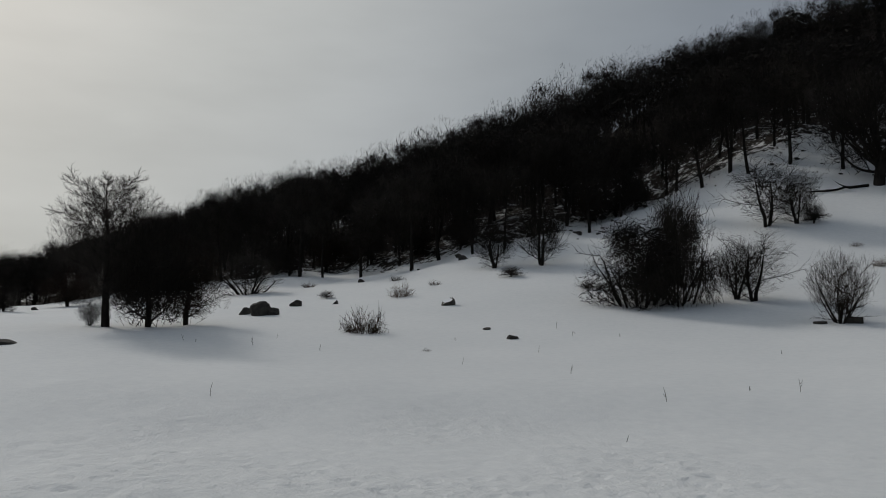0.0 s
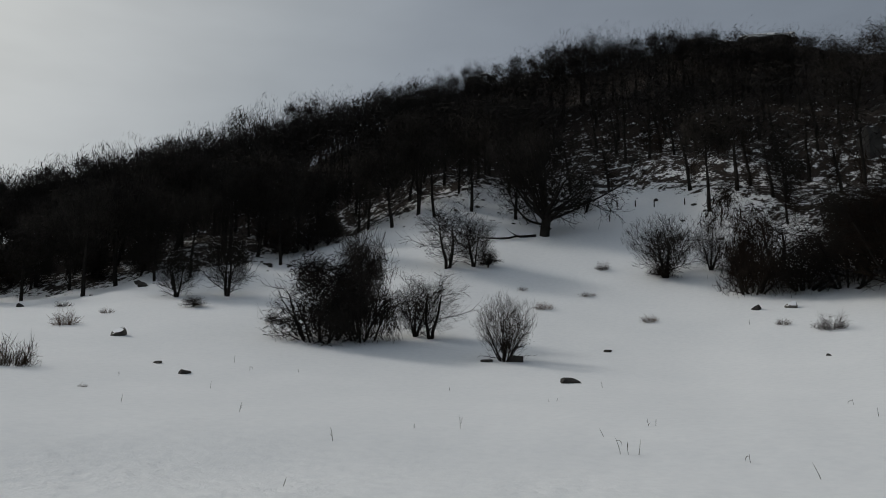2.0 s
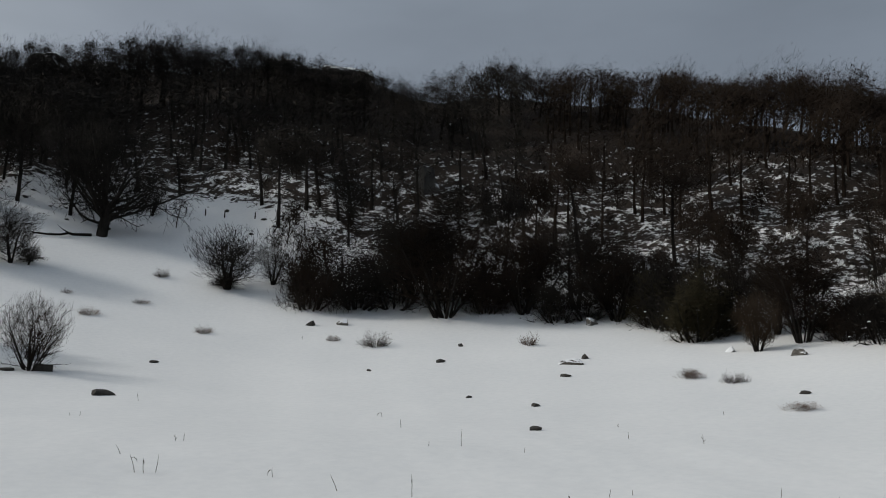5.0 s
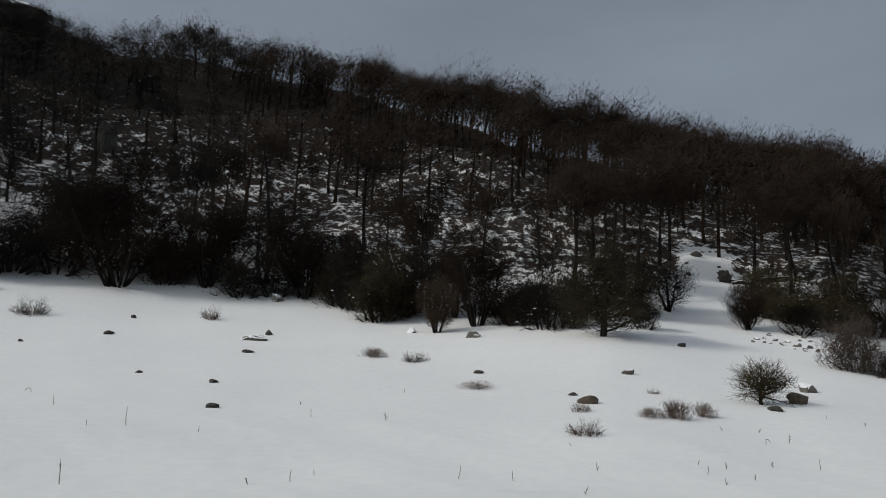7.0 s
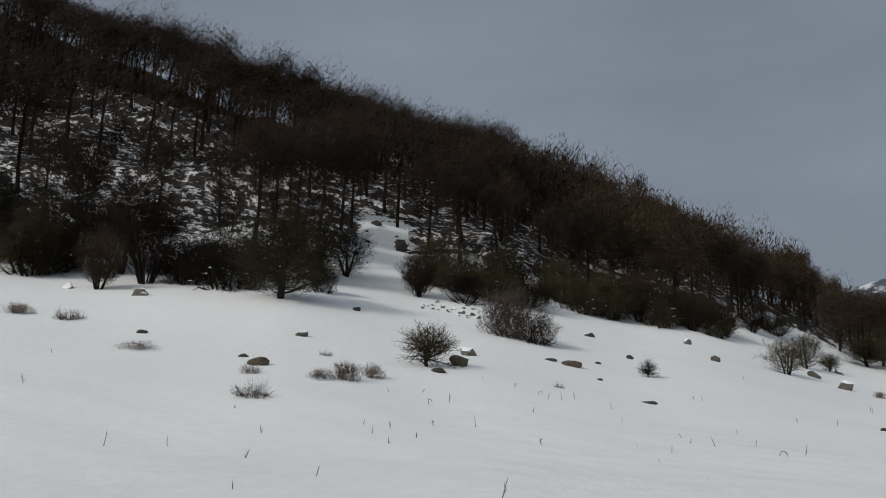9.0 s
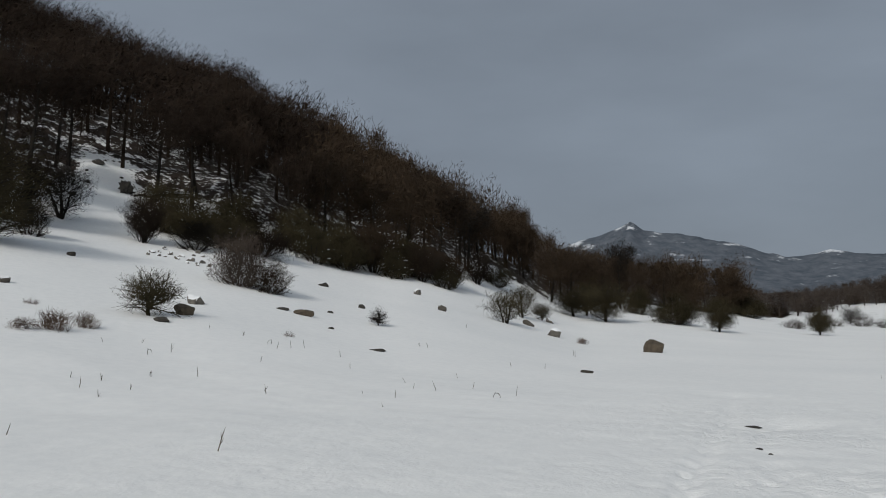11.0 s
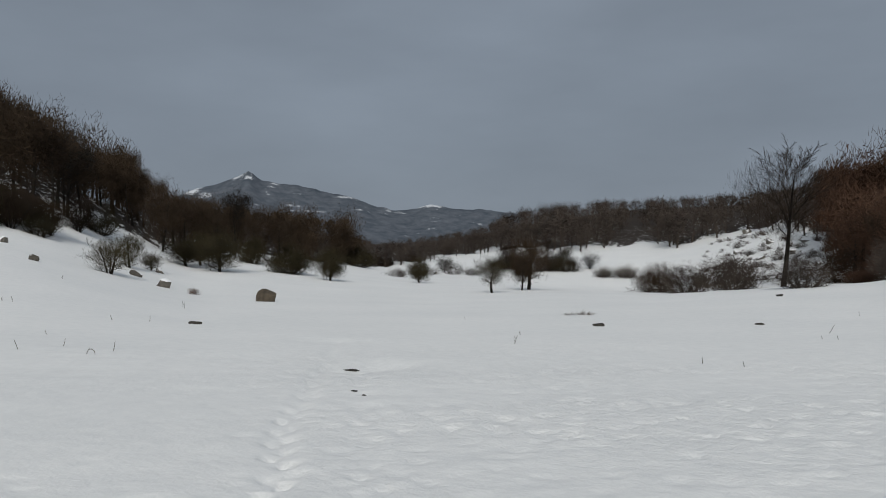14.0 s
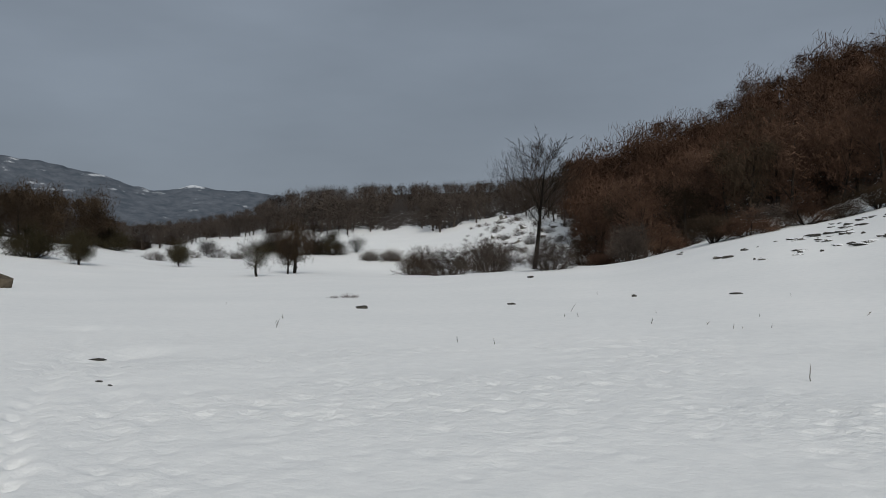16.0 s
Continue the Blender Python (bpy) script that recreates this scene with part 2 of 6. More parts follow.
def smooth_height(x, y):
    """Height of the ground without its small relief (arrays or numbers)."""
    x, y = np.asarray(x, float), np.asarray(y, float)
    r = np.minimum(np.hypot(x, y), 4799.0)
    az = (np.degrees(np.arctan2(x, y)) + 75) % 360 - 75
    k = np.clip(np.searchsorted(RADII, r, "right") - 1, 0, len(RADII) - 2)
    h = RADII[k + 1] - RADII[k]
    u = (r - RADII[k]) / h
    i = np.clip(np.searchsorted(P_AZ, az, "right") - 1, 0, len(P_AZ) - 2)
    v = (az - P_AZ[i]) / (P_AZ[i + 1] - P_AZ[i])
    v = v * v * (3 - 2 * v) * 0.5 + v * 0.5
    out = 0
    for j, w in ((i, 1 - v), (i + 1, v)):
        z0, z1, m0, m1 = P_Z[j, k], P_Z[j, k + 1], P_M[j, k] * h, P_M[j, k + 1] * h
        out = out + w * ((2 * u**3 - 3 * u**2 + 1) * z0 + (u**3 - 2 * u**2 + u) * m0 + (-2 * u**3 + 3 * u**2) * z1 + (u**3 - u**2) * m1)
    return out


def waves(x, y, size, seed, n=7):
    """Smooth pseudo-random relief of about unit height, made of crossing waves."""
    g = np.random.default_rng(seed)
    out = 0
    for _ in range(n):
        a, p, s = g.uniform(0, 2 * np.pi), g.uniform(0, 2 * np.pi), size * g.uniform(0.6, 1.7)
        q, amp = g.uniform(0, 2 * np.pi), 0.35 * size
        bx, by = x + amp * np.sin(y / size + q), y + amp * np.sin(x / (1.3 * size) + p)
        out = out + np.sin((bx * np.cos(a) + by * np.sin(a)) * 2 * np.pi / s + p)
    return out / math.sqrt(n)


def forest_cover(x, y):
    """How far a place lies inside the woods, 0 to 1, by distance along its bearing."""
    r = np.hypot(x, y)
    az = (np.degrees(np.arctan2(x, y)) + 75) % 360 - 75
    edge = np.interp(az, [-75, -28, -12, 3, 12, 18, 23, 30, 40, 52, 66, 80, 85, 86.2, 88.2, 89.5, 105, 118, 125, 130, 132, 135, 138, 144, 148, 150.3, 154, 156.6, 159, 160, 172, 186, 240],
                     [130, 105, 72, 68, 76, 76, 80, 80, 70, 60, 54, 50, 54, 68, 68, 58, 68, 92, 115, 160, 190, 212, 225, 188, 195, 176, 184, 160, 132, 92, 76, 70, 130])
    return np.clip((r - edge) / 14 + 0.3 * waves(x, y, 17.0, 5), 0, 1)


def footfalls(x, y, cell, seed, size, depth, share):
    """Old half-melted footprints and wind cups: one oval dent in a part of the cells of a jittered grid, with a low rim."""
    def scatter(i, j, k):
        v = np.sin(i * 127.1 + j * 311.7 + k * 74.7 + seed * 19.19) * 43758.5453
        return v - np.floor(v)
    out = np.zeros_like(x)
    ci, cj = np.floor(x / cell), np.floor(y / cell)
    for di in (-1, 0, 1):
        for dj in (-1, 0, 1):
            i, j = ci + di, cj + dj
            px, py = (i + 0.5 + 0.8 * (scatter(i, j, 1) - 0.5)) * cell, (j + 0.5 + 0.8 * (scatter(i, j, 2) - 0.5)) * cell
            a = scatter(i, j, 3) * np.pi
            u = ((x - px) * np.cos(a) + (y - py) * np.sin(a)) / (size * (0.8 + 0.7 * scatter(i, j, 4)))
            v = ((y - py) * np.cos(a) - (x - px) * np.sin(a)) / (size * (0.5 + 0.4 * scatter(i, j, 5)))
            q = u * u + v * v
            deep = np.where(scatter(i, j, 6) < share, 0.35 + 0.65 * scatter(i, j, 7), 0)
            out = out + deep * depth * (0.25 * np.exp(-((np.sqrt(q) - 1.5) / 0.45) ** 2) - np.exp(-q * q))
    return out


def trodden(x, y):
    """How far the snow of the meadow is trodden and cupped, 0 to 1."""
    reach = np.interp(np.degrees(np.arctan2(x, y)), [-180, -178, -60, -30, 40, 90, 120, 180], [26, 26, 30, 30, 17, 17, 28, 28])
    quiet = np.interp(np.degrees(np.arctan2(x, y)), [-180, 20, 60, 90, 116, 124, 180], [1, 1, 0.6, 0.45, 0.35, 1, 1])
    return quiet * np.clip((reach - np.hypot(x, y)) / 12, 0, 1) * np.clip(0.75 + 0.45 * waves(x, y, 5.0, 21), 0.3, 1)


def trail(x, y):
    """An old trodden line through the meadow: sunken steps, left and right by turns, and a fainter second line."""
    dx, dy = x - 4.2, y + 1.1
    s = 0.765 * dx - 0.644 * dy
    l = 0.644 * dx + 0.765 * dy - 0.13 + 0.07 * np.sin(s * 0.55)
    fade = np.clip(s / 1.5, 0, 1) * np.clip((24 - s) / 10, 0, 1)
    out = 0
    for centre, step, deep, phase in ((0.0, 0.34, 1.0, 0.0), (-0.8, 0.45, 0.5, 1.3)):
        m = l - centre - 0.05 * np.sin(s * 1.3 + phase)
        k = np.round(s / step + phase)
        h = np.sin(k * 12.9898 + phase) * 43758.5453
        h = h - np.floor(h)
        along = (s - (k - phase) * step - 0.24 * (h - 0.5)) / 0.12
        across = (m - np.where(k % 2 == 0, 0.07, -0.07)) / 0.075
        pit = np.exp(-((along**2 + across**2) ** 1.5))
        rim = np.exp(-((np.abs(m) - 0.24) / 0.08) ** 2) * (0.5 + 0.5 * np.sin(s * 8.0 + 3 * np.sign(m) + 2 * np.sin(s * 3.1)))
        out = out + deep * (0.008 * rim - 0.07 * (0.4 + 0.6 * h) * pit - 0.035 * np.exp(-((m / 0.17) ** 2)))
    return fade * out


def hollow(x, y, cx, cy, size, depth):
    return -depth * np.exp(-(((x - cx) ** 2 + (y - cy) ** 2) / size**2))


def ground_height(x, y):
    x, y = np.asarray(x, float), np.asarray(y, float)
    r = np.hypot(x, y)
    cover = forest_cover(x, y)
    rough = 0.005 * waves(x, y, 1.1, 11) + 0.014 * waves(x, y, 4.5, 12) * np.clip(r / 15, 0, 1)
    wild = cover * np.clip((400 - r) / 200, 0, 1) * (0.35 * waves(x, y, 6.0, 13) + 0.8 * waves(x, y, 19.0, 14))
    tread = trodden(x, y)
    marks = tread * (footfalls(x, y, 0.5, 3, 0.13, 0.046, 0.8) + footfalls(x, y, 1.05, 5, 0.3, 0.022, 0.6)) + 0.006 * tread * waves(x, y, 0.7, 23) + trail(x, y) + hollow(x, y, 18.6, -12.9, 0.7, 0.09) + hollow(x, y, 13.3, -10.1, 0.6, 0.09) + hollow(x, y, 13.2, -9.2, 0.5, 0.06)
    return smooth_height(x, y) + rough + wild + marks


def litter_amount(x, y):
    """Bare leaf litter and rock showing through the snow: much in the dense woods, less where the slope is open."""
    r = np.hypot(x, y)
    az = (np.degrees(np.arctan2(x, y)) + 75) % 360 - 75
    cover = forest_cover(x, y)
    return np.clip(cover - 0.3, 0, 1) / 0.7 * np.maximum(0.4 * np.clip((r - 90) / 40, 0, 1) * np.clip((100 - az) / 15, 0, 1) + np.interp(az, [-30, 20, 32, 42, 48, 76, 90, 105, 125], [1.1, 1.1, 1.0, 1.05, 1.06, 1.1, 1.12, 1.15, 1.3]), np.clip((r - 165) / 40, 0, 1) * (1.05 + 0.6 * np.clip((r - 230) / 60, 0, 1)))


def mesh_object(name, verts, faces, material, parent=None, label="", smooth=False):
    me = bpy.data.meshes.new(name)
    me.from_pydata(verts, [], faces)
    me.materials.append(material)
    if smooth:
        me.polygons.foreach_set("use_smooth", np.ones(len(me.polygons), bool))
    me.update()
    ob = new(name, me)
    if parent is not None:
        ob.parent = parent
    if label:
        tagged(ob, label)
    return ob


def part(name, bm, material, parent, label="", smooth=False):
    me = bpy.data.meshes.new(name)
    bm.to_mesh(me)
    bm.free()
    me.materials.append(material)
    if smooth:
        me.polygons.foreach_set("use_smooth", np.ones(len(me.polygons), bool))
    ob = new(name, me)
    ob.parent = parent
    if label:
        tagged(ob, label)
    return ob


def build_ground():
    """Rings round the meadow's middle: fine ones on the trodden snow, coarser ones on the slopes."""
    fine = np.radians(np.concatenate([np.arange(-58, 192, 0.4), np.arange(192, 301.5, 2.5)]))
    az = [fine, fine[::2]]
    rr = [1.2]
    while rr[-1] < 4800:
        rr.append(rr[-1] * (1.03 if rr[-1] < 4.5 else 1.0095 if rr[-1] < 24 else 1.026 if rr[-1] < 260 else 1.07))
    rr = np.array(rr)
    seam = int(np.searchsorted(rr, 24.0))
    xs, ys, starts, off = [np.zeros(1)], [np.zeros(1)], [], 1
    for k, r in enumerate(rr):
        a = az[0 if k <= seam else 1]
        xs.append(r * np.sin(a))
        ys.append(r * np.cos(a))
        starts.append(off)
        off += len(a)
    x, y = np.concatenate(xs), np.concatenate(ys)
    z = ground_height(x, y)
    n = len(fine)
    i = np.arange(n)
    j = (i + 1) % n
    faces = [(0, 1 + int(q), 1 + int(p)) for p, q in zip(i, j)]
    h = np.arange(len(az[1]))
    e = (h + 1) % len(az[1])
    for k in range(len(rr) - 1):
        b, c = starts[k], starts[k + 1]
        if k < seam:
            faces += np.stack([b + i, b + j, c + j, c + i], 1).tolist()
        elif k == seam:
            faces += [(b + 2 * p, b + (2 * p + 1) % n, *(() if 2 * p + 1 >= n else (b + (2 * p + 2) % n,)), c + q, c + p) for p, q in zip(h.tolist(), e.tolist())]
        else:
            faces += np.stack([b + h, b + e, c + e, c + h], 1).tolist()
    ob = mesh_object("ground", np.stack([x, y, z], 1).tolist(), faces, SNOW, smooth=True)
    ob.data.attributes.new("litter", "FLOAT", "POINT").data.foreach_set("value", litter_amount(x, y).astype(np.float32))
    ob.data.attributes.new("trodden", "FLOAT", "POINT").data.foreach_set("value", (0.1 + 0.9 * trodden(x, y)).astype(np.float32))
    tagged(ob, "snow-covered meadow rising into a rocky wooded hillside", "ground", kind="structure")


build_ground()

# ---- bare trees and shrubs ----
UP = Vector((0, 0, 1))


class Level:
    def __init__(self, n, length, angle, segs=3, up=0.1, wob=0.12, start=0.3, fall=0.5, rad=0.5, tip=0.3, sides=3, end=1.0, dome=False):
        self.n, self.length, self.angle, self.segs, self.up, self.wob = n, length, radians(angle), segs, up, wob
        self.start, self.fall, self.rad, self.tip, self.sides, self.end, self.dome = start, fall, rad, tip, sides, end, dome


def add_limb(store, pts, radii, sides):
    """A tapered tube through the points; it ends in a point."""
    verts, faces = store
    d = (pts[-1] - pts[0]).normalized()
    u = d.orthogonal().normalized()
    w = d.cross(u)
    ring = [(math.cos(2 * math.pi * s / sides), math.sin(2 * math.pi * s / sides)) for s in range(sides)]
    base = len(verts)
    for p, r in zip(pts[:-1], radii):
        verts.extend(((p.x + r * (c * u.x + s * w.x), p.y + r * (c * u.y + s * w.y), p.z + r * (c * u.z + s * w.z)) for c, s in ring))
    verts.append((pts[-1].x, pts[-1].y, pts[-1].z))
    k = len(pts) - 1
    for q in range(k - 1):
        o = base + q * sides
        for s in range(sides):
            t = (s + 1) % sides
            faces.append((o + s, o + t, o + sides + t, o + sides + s))
    o, top = base + (k - 1) * sides, base + k * sides
    for s in range(sides):
        faces.append((o + s, o + (s + 1) % sides, top))


def add_twig(store, p, d, length, width, far=False):
    """A short twig: a narrow folded sliver that ends in a point."""
    verts, faces = store
    u = d.orthogonal()
    u.normalize()
    w = d.cross(u)
    a, b, c = p - u * width, p + w * (0.9 * width), p + u * width
    t = p + d * length
    k = len(verts)
    if far:
        verts.extend(((a.x, a.y, a.z), (c.x, c.y, c.z), (t.x, t.y, t.z)))
        faces.append((k, k + 1, k + 2))
        return
    verts.extend(((a.x, a.y, a.z), (b.x, b.y, b.z), (c.x, c.y, c.z), (t.x, t.y, t.z)))
    faces.extend(((k, k + 1, k + 3), (k + 1, k + 2, k + 3)))


def grow(g, stores, levels, lvl, p, d, length, radius, wind, thin):
    s = levels[lvl]
    if s.segs == 1 and lvl + 1 == len(levels):
        d = (d + Vector((g.gauss(0, s.wob), g.gauss(0, s.wob), g.gauss(0, s.wob))) + UP * s.up + wind).normalized()
        return add_twig(stores[-1], p, d, length, radius, s.sides == 1)
    pts, radii, dirs = [p.copy()], [radius], []
    for k in range(s.segs):
        d = (d + Vector((g.gauss(0, s.wob), g.gauss(0, s.wob), g.gauss(0, s.wob))) + UP * s.up + (wind if lvl > 1 else wind * 0.15)).normalized()
        p = p + d * (length / s.segs)
        dirs.append(d)
        pts.append(p)
        radii.append(radius * (1 - (1 - s.tip) * (k + 1) / s.segs))
    add_limb(stores[min(lvl, len(stores) - 1)], pts, radii, s.sides)
    if lvl + 1 >= len(levels):
        return
    c = levels[lvl + 1]
    turn = g.uniform(0, 6.28)
    count = max(1, round(c.n * g.uniform(0.75, 1.25)))
    for j in range(count):
        f = c.start + (c.end - c.start) * (j + g.random()) / count
        k = min(int(f * s.segs), s.segs - 1)
        q = pts[k].lerp(pts[k + 1], f * s.segs - k)
        r = radii[k] + (radii[k + 1] - radii[k]) * (f * s.segs - k)
        turn += 2.4 + g.uniform(-0.5, 0.5)
        side = Matrix.Rotation(turn, 3, dirs[k]) @ dirs[k].orthogonal().normalized()
        ang = c.angle * g.uniform(0.7, 1.25)
        cd = dirs[k] * math.cos(ang) + side * math.sin(ang)
        grow(g, stores, levels, lvl + 1, q, cd, length * c.length * (0.3 + 0.7 * math.sin(math.pi * (0.14 + 0.74 * (f - c.start) / (c.end - c.start))) if c.dome else 1 - c.fall * f) * g.uniform(0.65, 1.2), max(r * c.rad, thin), wind, thin)


class Spray:
    """Fine twigs that fill a rounded crown: its middle height, half width, half height, number, twig length and half thickness, the height they
    spread from, and the share of coarse twigs in its heart."""
    def __init__(self, mid, wide, high, n, length, thin, fork, floor=0.05, lumps=0.22, up=0.2, at=(0, 0), core=0.25):
        self.mid, self.wide, self.high, self.n, self.length, self.thin = mid, wide, high, n, length, thin
        self.fork, self.floor, self.lumps, self.up, self.at, self.core = fork, floor, lumps, up, Vector((at[0], at[1], 0)), core


def add_spray(g, store, s, wind):
    """Coarse crossing twigs in the heart, fine ones round it whose tips end on the crown's lumpy outline."""
    off = Vector((g.uniform(0, 90), g.uniform(0, 90), g.uniform(0, 90)))
    k, heart = 0, s.n * s.core
    while k < s.n:
        d = Vector((g.gauss(0, 1), g.gauss(0, 1), g.gauss(0, 1))).normalized()
        inner = k < heart
        u = 0.72 * g.random() ** 0.4 if inner else 1.0 - 0.5 * g.random() ** 1.6
        r = min(u * (1 + s.lumps * 1.6 * noise.noise(d * 1.9 + off) + s.lumps * noise.noise(d * 4.5 + off)), 1.2)
        tip = Vector((d.x * s.wide * r, d.y * s.wide * r, s.mid + d.z * s.high * r))
        if tip.z < s.floor:
            continue
        k += 1
        tip += wind * (0.7 * max(0, tip.z - s.fork))
        scatter = Vector((g.gauss(0, 1), g.gauss(0, 1), g.gauss(0, 1)))
        if inner:
            way = (d * 0.5 + scatter * 0.7 + UP * s.up).normalized()
            length, width = s.length * g.uniform(0.6, 1.1), s.thin * g.uniform(0.55, 1.0)
        else:
            way = ((tip - Vector((0, 0, s.fork))).normalized() + scatter * 0.42 + UP * s.up + wind * 3).normalized()
            length, width = s.length * g.uniform(0.45, 1.05), s.thin * g.uniform(0.25, 0.45)
        add_twig(store, tip - way * length + s.at, way, length, width, True)


def wood_meshes(name, seed, stems, levels, mats, wind=(0, 0, 0), trunk_levels=2, thin=0.004, sprays=()):
    """Trunk and crown meshes of one woody plant, with its height and width: stems is a list of (place, direction, length, radius)."""
    g = random.Random(seed)
    trunk, crown = ([], []), ([], [])
    stores = [trunk] * trunk_levels + [crown]
    for p, d, length, radius in stems:
        grow(g, stores, levels, 0, Vector(p), Vector(d).normalized(), length, radius, Vector(wind), thin)
    for spray in sprays:
        add_spray(g, crown, spray, Vector(wind))
    out = []
    for (verts, faces), part_name, mat in zip((trunk, crown), ("trunk", "crown"), mats):
        me = bpy.data.meshes.new(name + "_" + part_name)
        me.from_pydata(verts, [], faces)
        me.materials.append(mat)
        me.polygons.foreach_set("use_smooth", np.ones(len(me.polygons), bool))
        me.update()
        out.append((part_name, me))
    co = np.array(trunk[0] + crown[0])
    wide = np.percentile(np.abs(co[:, :2] - np.median(co[:, :2], 0)).max(1), 97) * 2
    return out, float(np.percentile(co[:, 2], 99.7)), float(wide)


def fan_stems(seed, n, lean, length, radius, spread, squash=0.0, skirt=0):
    """Several stems that rise from one stool, with a skirt of low spreading ones."""
    g = random.Random(seed)
    out = []
    for k in range(n + skirt):
        a = 2.4 * k + g.uniform(-0.4, 0.4)
        t = radians(lean) * math.sqrt(g.uniform(0.04, 1.0)) if k < n else radians(g.uniform(58, 84))
        d = (math.sin(t) * math.cos(a), math.sin(t) * math.sin(a), math.cos(t))
        s = spread * g.uniform(0.1, 1)
        out.append(((s * math.cos(a), s * math.sin(a), -0.1), d, length * g.uniform(0.75, 1.1) * (1 - squash * t / 1.57) * (1 if k < n else 0.62), radius * g.uniform(0.6, 1.1)))
    return out


def with_snow(kind, seed, n=12, lo=0.02, hi=0.4):
    """The same plant with clumps of clinging snow in its lower crown."""
    parts, height, wide = kind
    g = random.Random(seed)
    me = parts[1][1]
    verts, faces = [], []
    cos = [v.co.copy() for v in me.vertices if lo * height < v.co.z < hi * height]
    for _ in range(n):
        c = g.choice(cos)
        a, b, h = g.uniform(0.04, 0.14), g.uniform(0.02, 0.05), g.uniform(0.012, 0.03)
        tw, k = g.uniform(0, 3.14), len(verts)
        for ring, z in ((1.0, 0.0), (0.65, 0.8)):
            for s in range(6):
                q = 2 * math.pi * s / 6
                x, y = a * ring * math.cos(q) * g.uniform(0.8, 1.2), b * ring * math.sin(q) * g.uniform(0.8, 1.2)
                verts.append((c.x + x * math.cos(tw) - y * math.sin(tw), c.y + x * math.sin(tw) + y * math.cos(tw), c.z + z * h))
        verts.append((c.x, c.y, c.z + h))
        for s in range(6):
            u = (s + 1) % 6
            faces += [(k + s, k + u, k + 6 + u, k + 6 + s), (k + 6 + s, k + 6 + u, k + 12)]
        faces.append(tuple(k + 5 - s for s in range(6)))
    sn = bpy.data.meshes.new("snow")
    sn.from_pydata(verts, [], faces)
    sn.materials.append(SNOW_CAP)
    return parts + [("snow", sn)], height, wide


def plant(name, kind, x, y, turn=0.0, size=1.0, wide=1.0, label="", category="tree", group="", tilt=(0, 0)):
    """One tree or shrub: an Empty at its foot that carries its trunk and crown."""
    ob = new(name)
    ob.matrix_world = Matrix.LocRotScale((x, y, float(ground_height(x, y)) - 0.05), Euler((tilt[0], tilt[1], turn)), (size * wide, size * wide, size))
    for part_name, me in kind[0]:
        p = new(part_name, me)
        p.parent = ob
        if part_name == "snow":
            tagged(p, "small clumps of clinging snow", kind="stuff")
    return tagged(ob, label, category, group)


WIND = (0.06, -0.16, 0.0)


def tall_beech(seed, twig, wind=(0, 0, 0), low=0.5, n=2000, thin=0.074):
    """Woodland beech, 11 m, bare below, with a broad domed crown of fine twigs."""
    lv = [Level(1, 1, 0, 6, 0.03, 0.06, tip=0.2, sides=6), Level(14, 0.36, 54, 3, 0.08, 0.1, low, 0.6, 0.34, 0.35, 3, dome=True),
          Level(7, 0.5, 38, 1, 0.08, 0.12, 0.08, 0.35, 0.42, 0.4, 3)]
    g = random.Random(seed * 7)
    mid, high = 5.2 + 4.2 * low, 5.2 - 4.2 * low
    heads = [Spray(mid, 2.9, high, int(n * 0.55), 1.0, thin, 1.5 + 4 * low, lumps=0.3, core=0.32)]
    for k in range(4):
        a, w = 1.6 * k + g.uniform(-0.5, 0.5), g.uniform(1.1, 1.6)
        z = mid + high * g.uniform(-0.25, 0.45)
        heads.append(Spray(z, w, w * g.uniform(0.8, 1.1), int(n * 0.1125), 0.85, thin, z - 2.0, at=(2.0 * math.cos(a), 2.0 * math.sin(a)), core=0.32))
    return wood_meshes("tall_beech", seed, [((0, 0, -0.6), (0.03, 0.02, 1), 8.2, 0.2)], lv, (BARK, twig), wind, thin=0.02, sprays=heads + [Spray(3.4, 1.5, 2.2, 90, 0.8, 0.02, 1.0, 0.5, core=0)])


def far_beech(seed, twig, wind=(0, 0, 0), low=0.3, n=400, thin=0.15, length=1.05):
    """The same beech with fewer and stronger twigs, for the deep woods."""
    lv = [Level(1, 1, 0, 4, 0.03, 0.06, tip=0.2, sides=4), Level(8, 0.36, 54, 2, 0.08, 0.1, low, 0.6, 0.36, 0.35, 3, dome=True)]
    mid, high = 5.2 + 4.2 * low, 5.2 - 4.2 * low
    g = random.Random(seed * 7)
    a = g.uniform(0, 6.28)
    heads = [Spray(mid, 2.9, high, int(n * 0.7), length, thin, 1.5 + 4 * low, lumps=0.3)]
    heads += [Spray(mid + 0.2 * high, 1.5, 1.4, int(n * 0.15), 0.8 * length, thin, mid - 2, at=(2.1 * math.cos(a + t), 2.1 * math.sin(a + t))) for t in (0, 2.8)]
    return wood_meshes("tall_beech", seed, [((0, 0, -0.6), (0.03, 0.02, 1), 7.8, 0.2)], lv, (BARK, twig), wind, thin=0.028, sprays=heads)


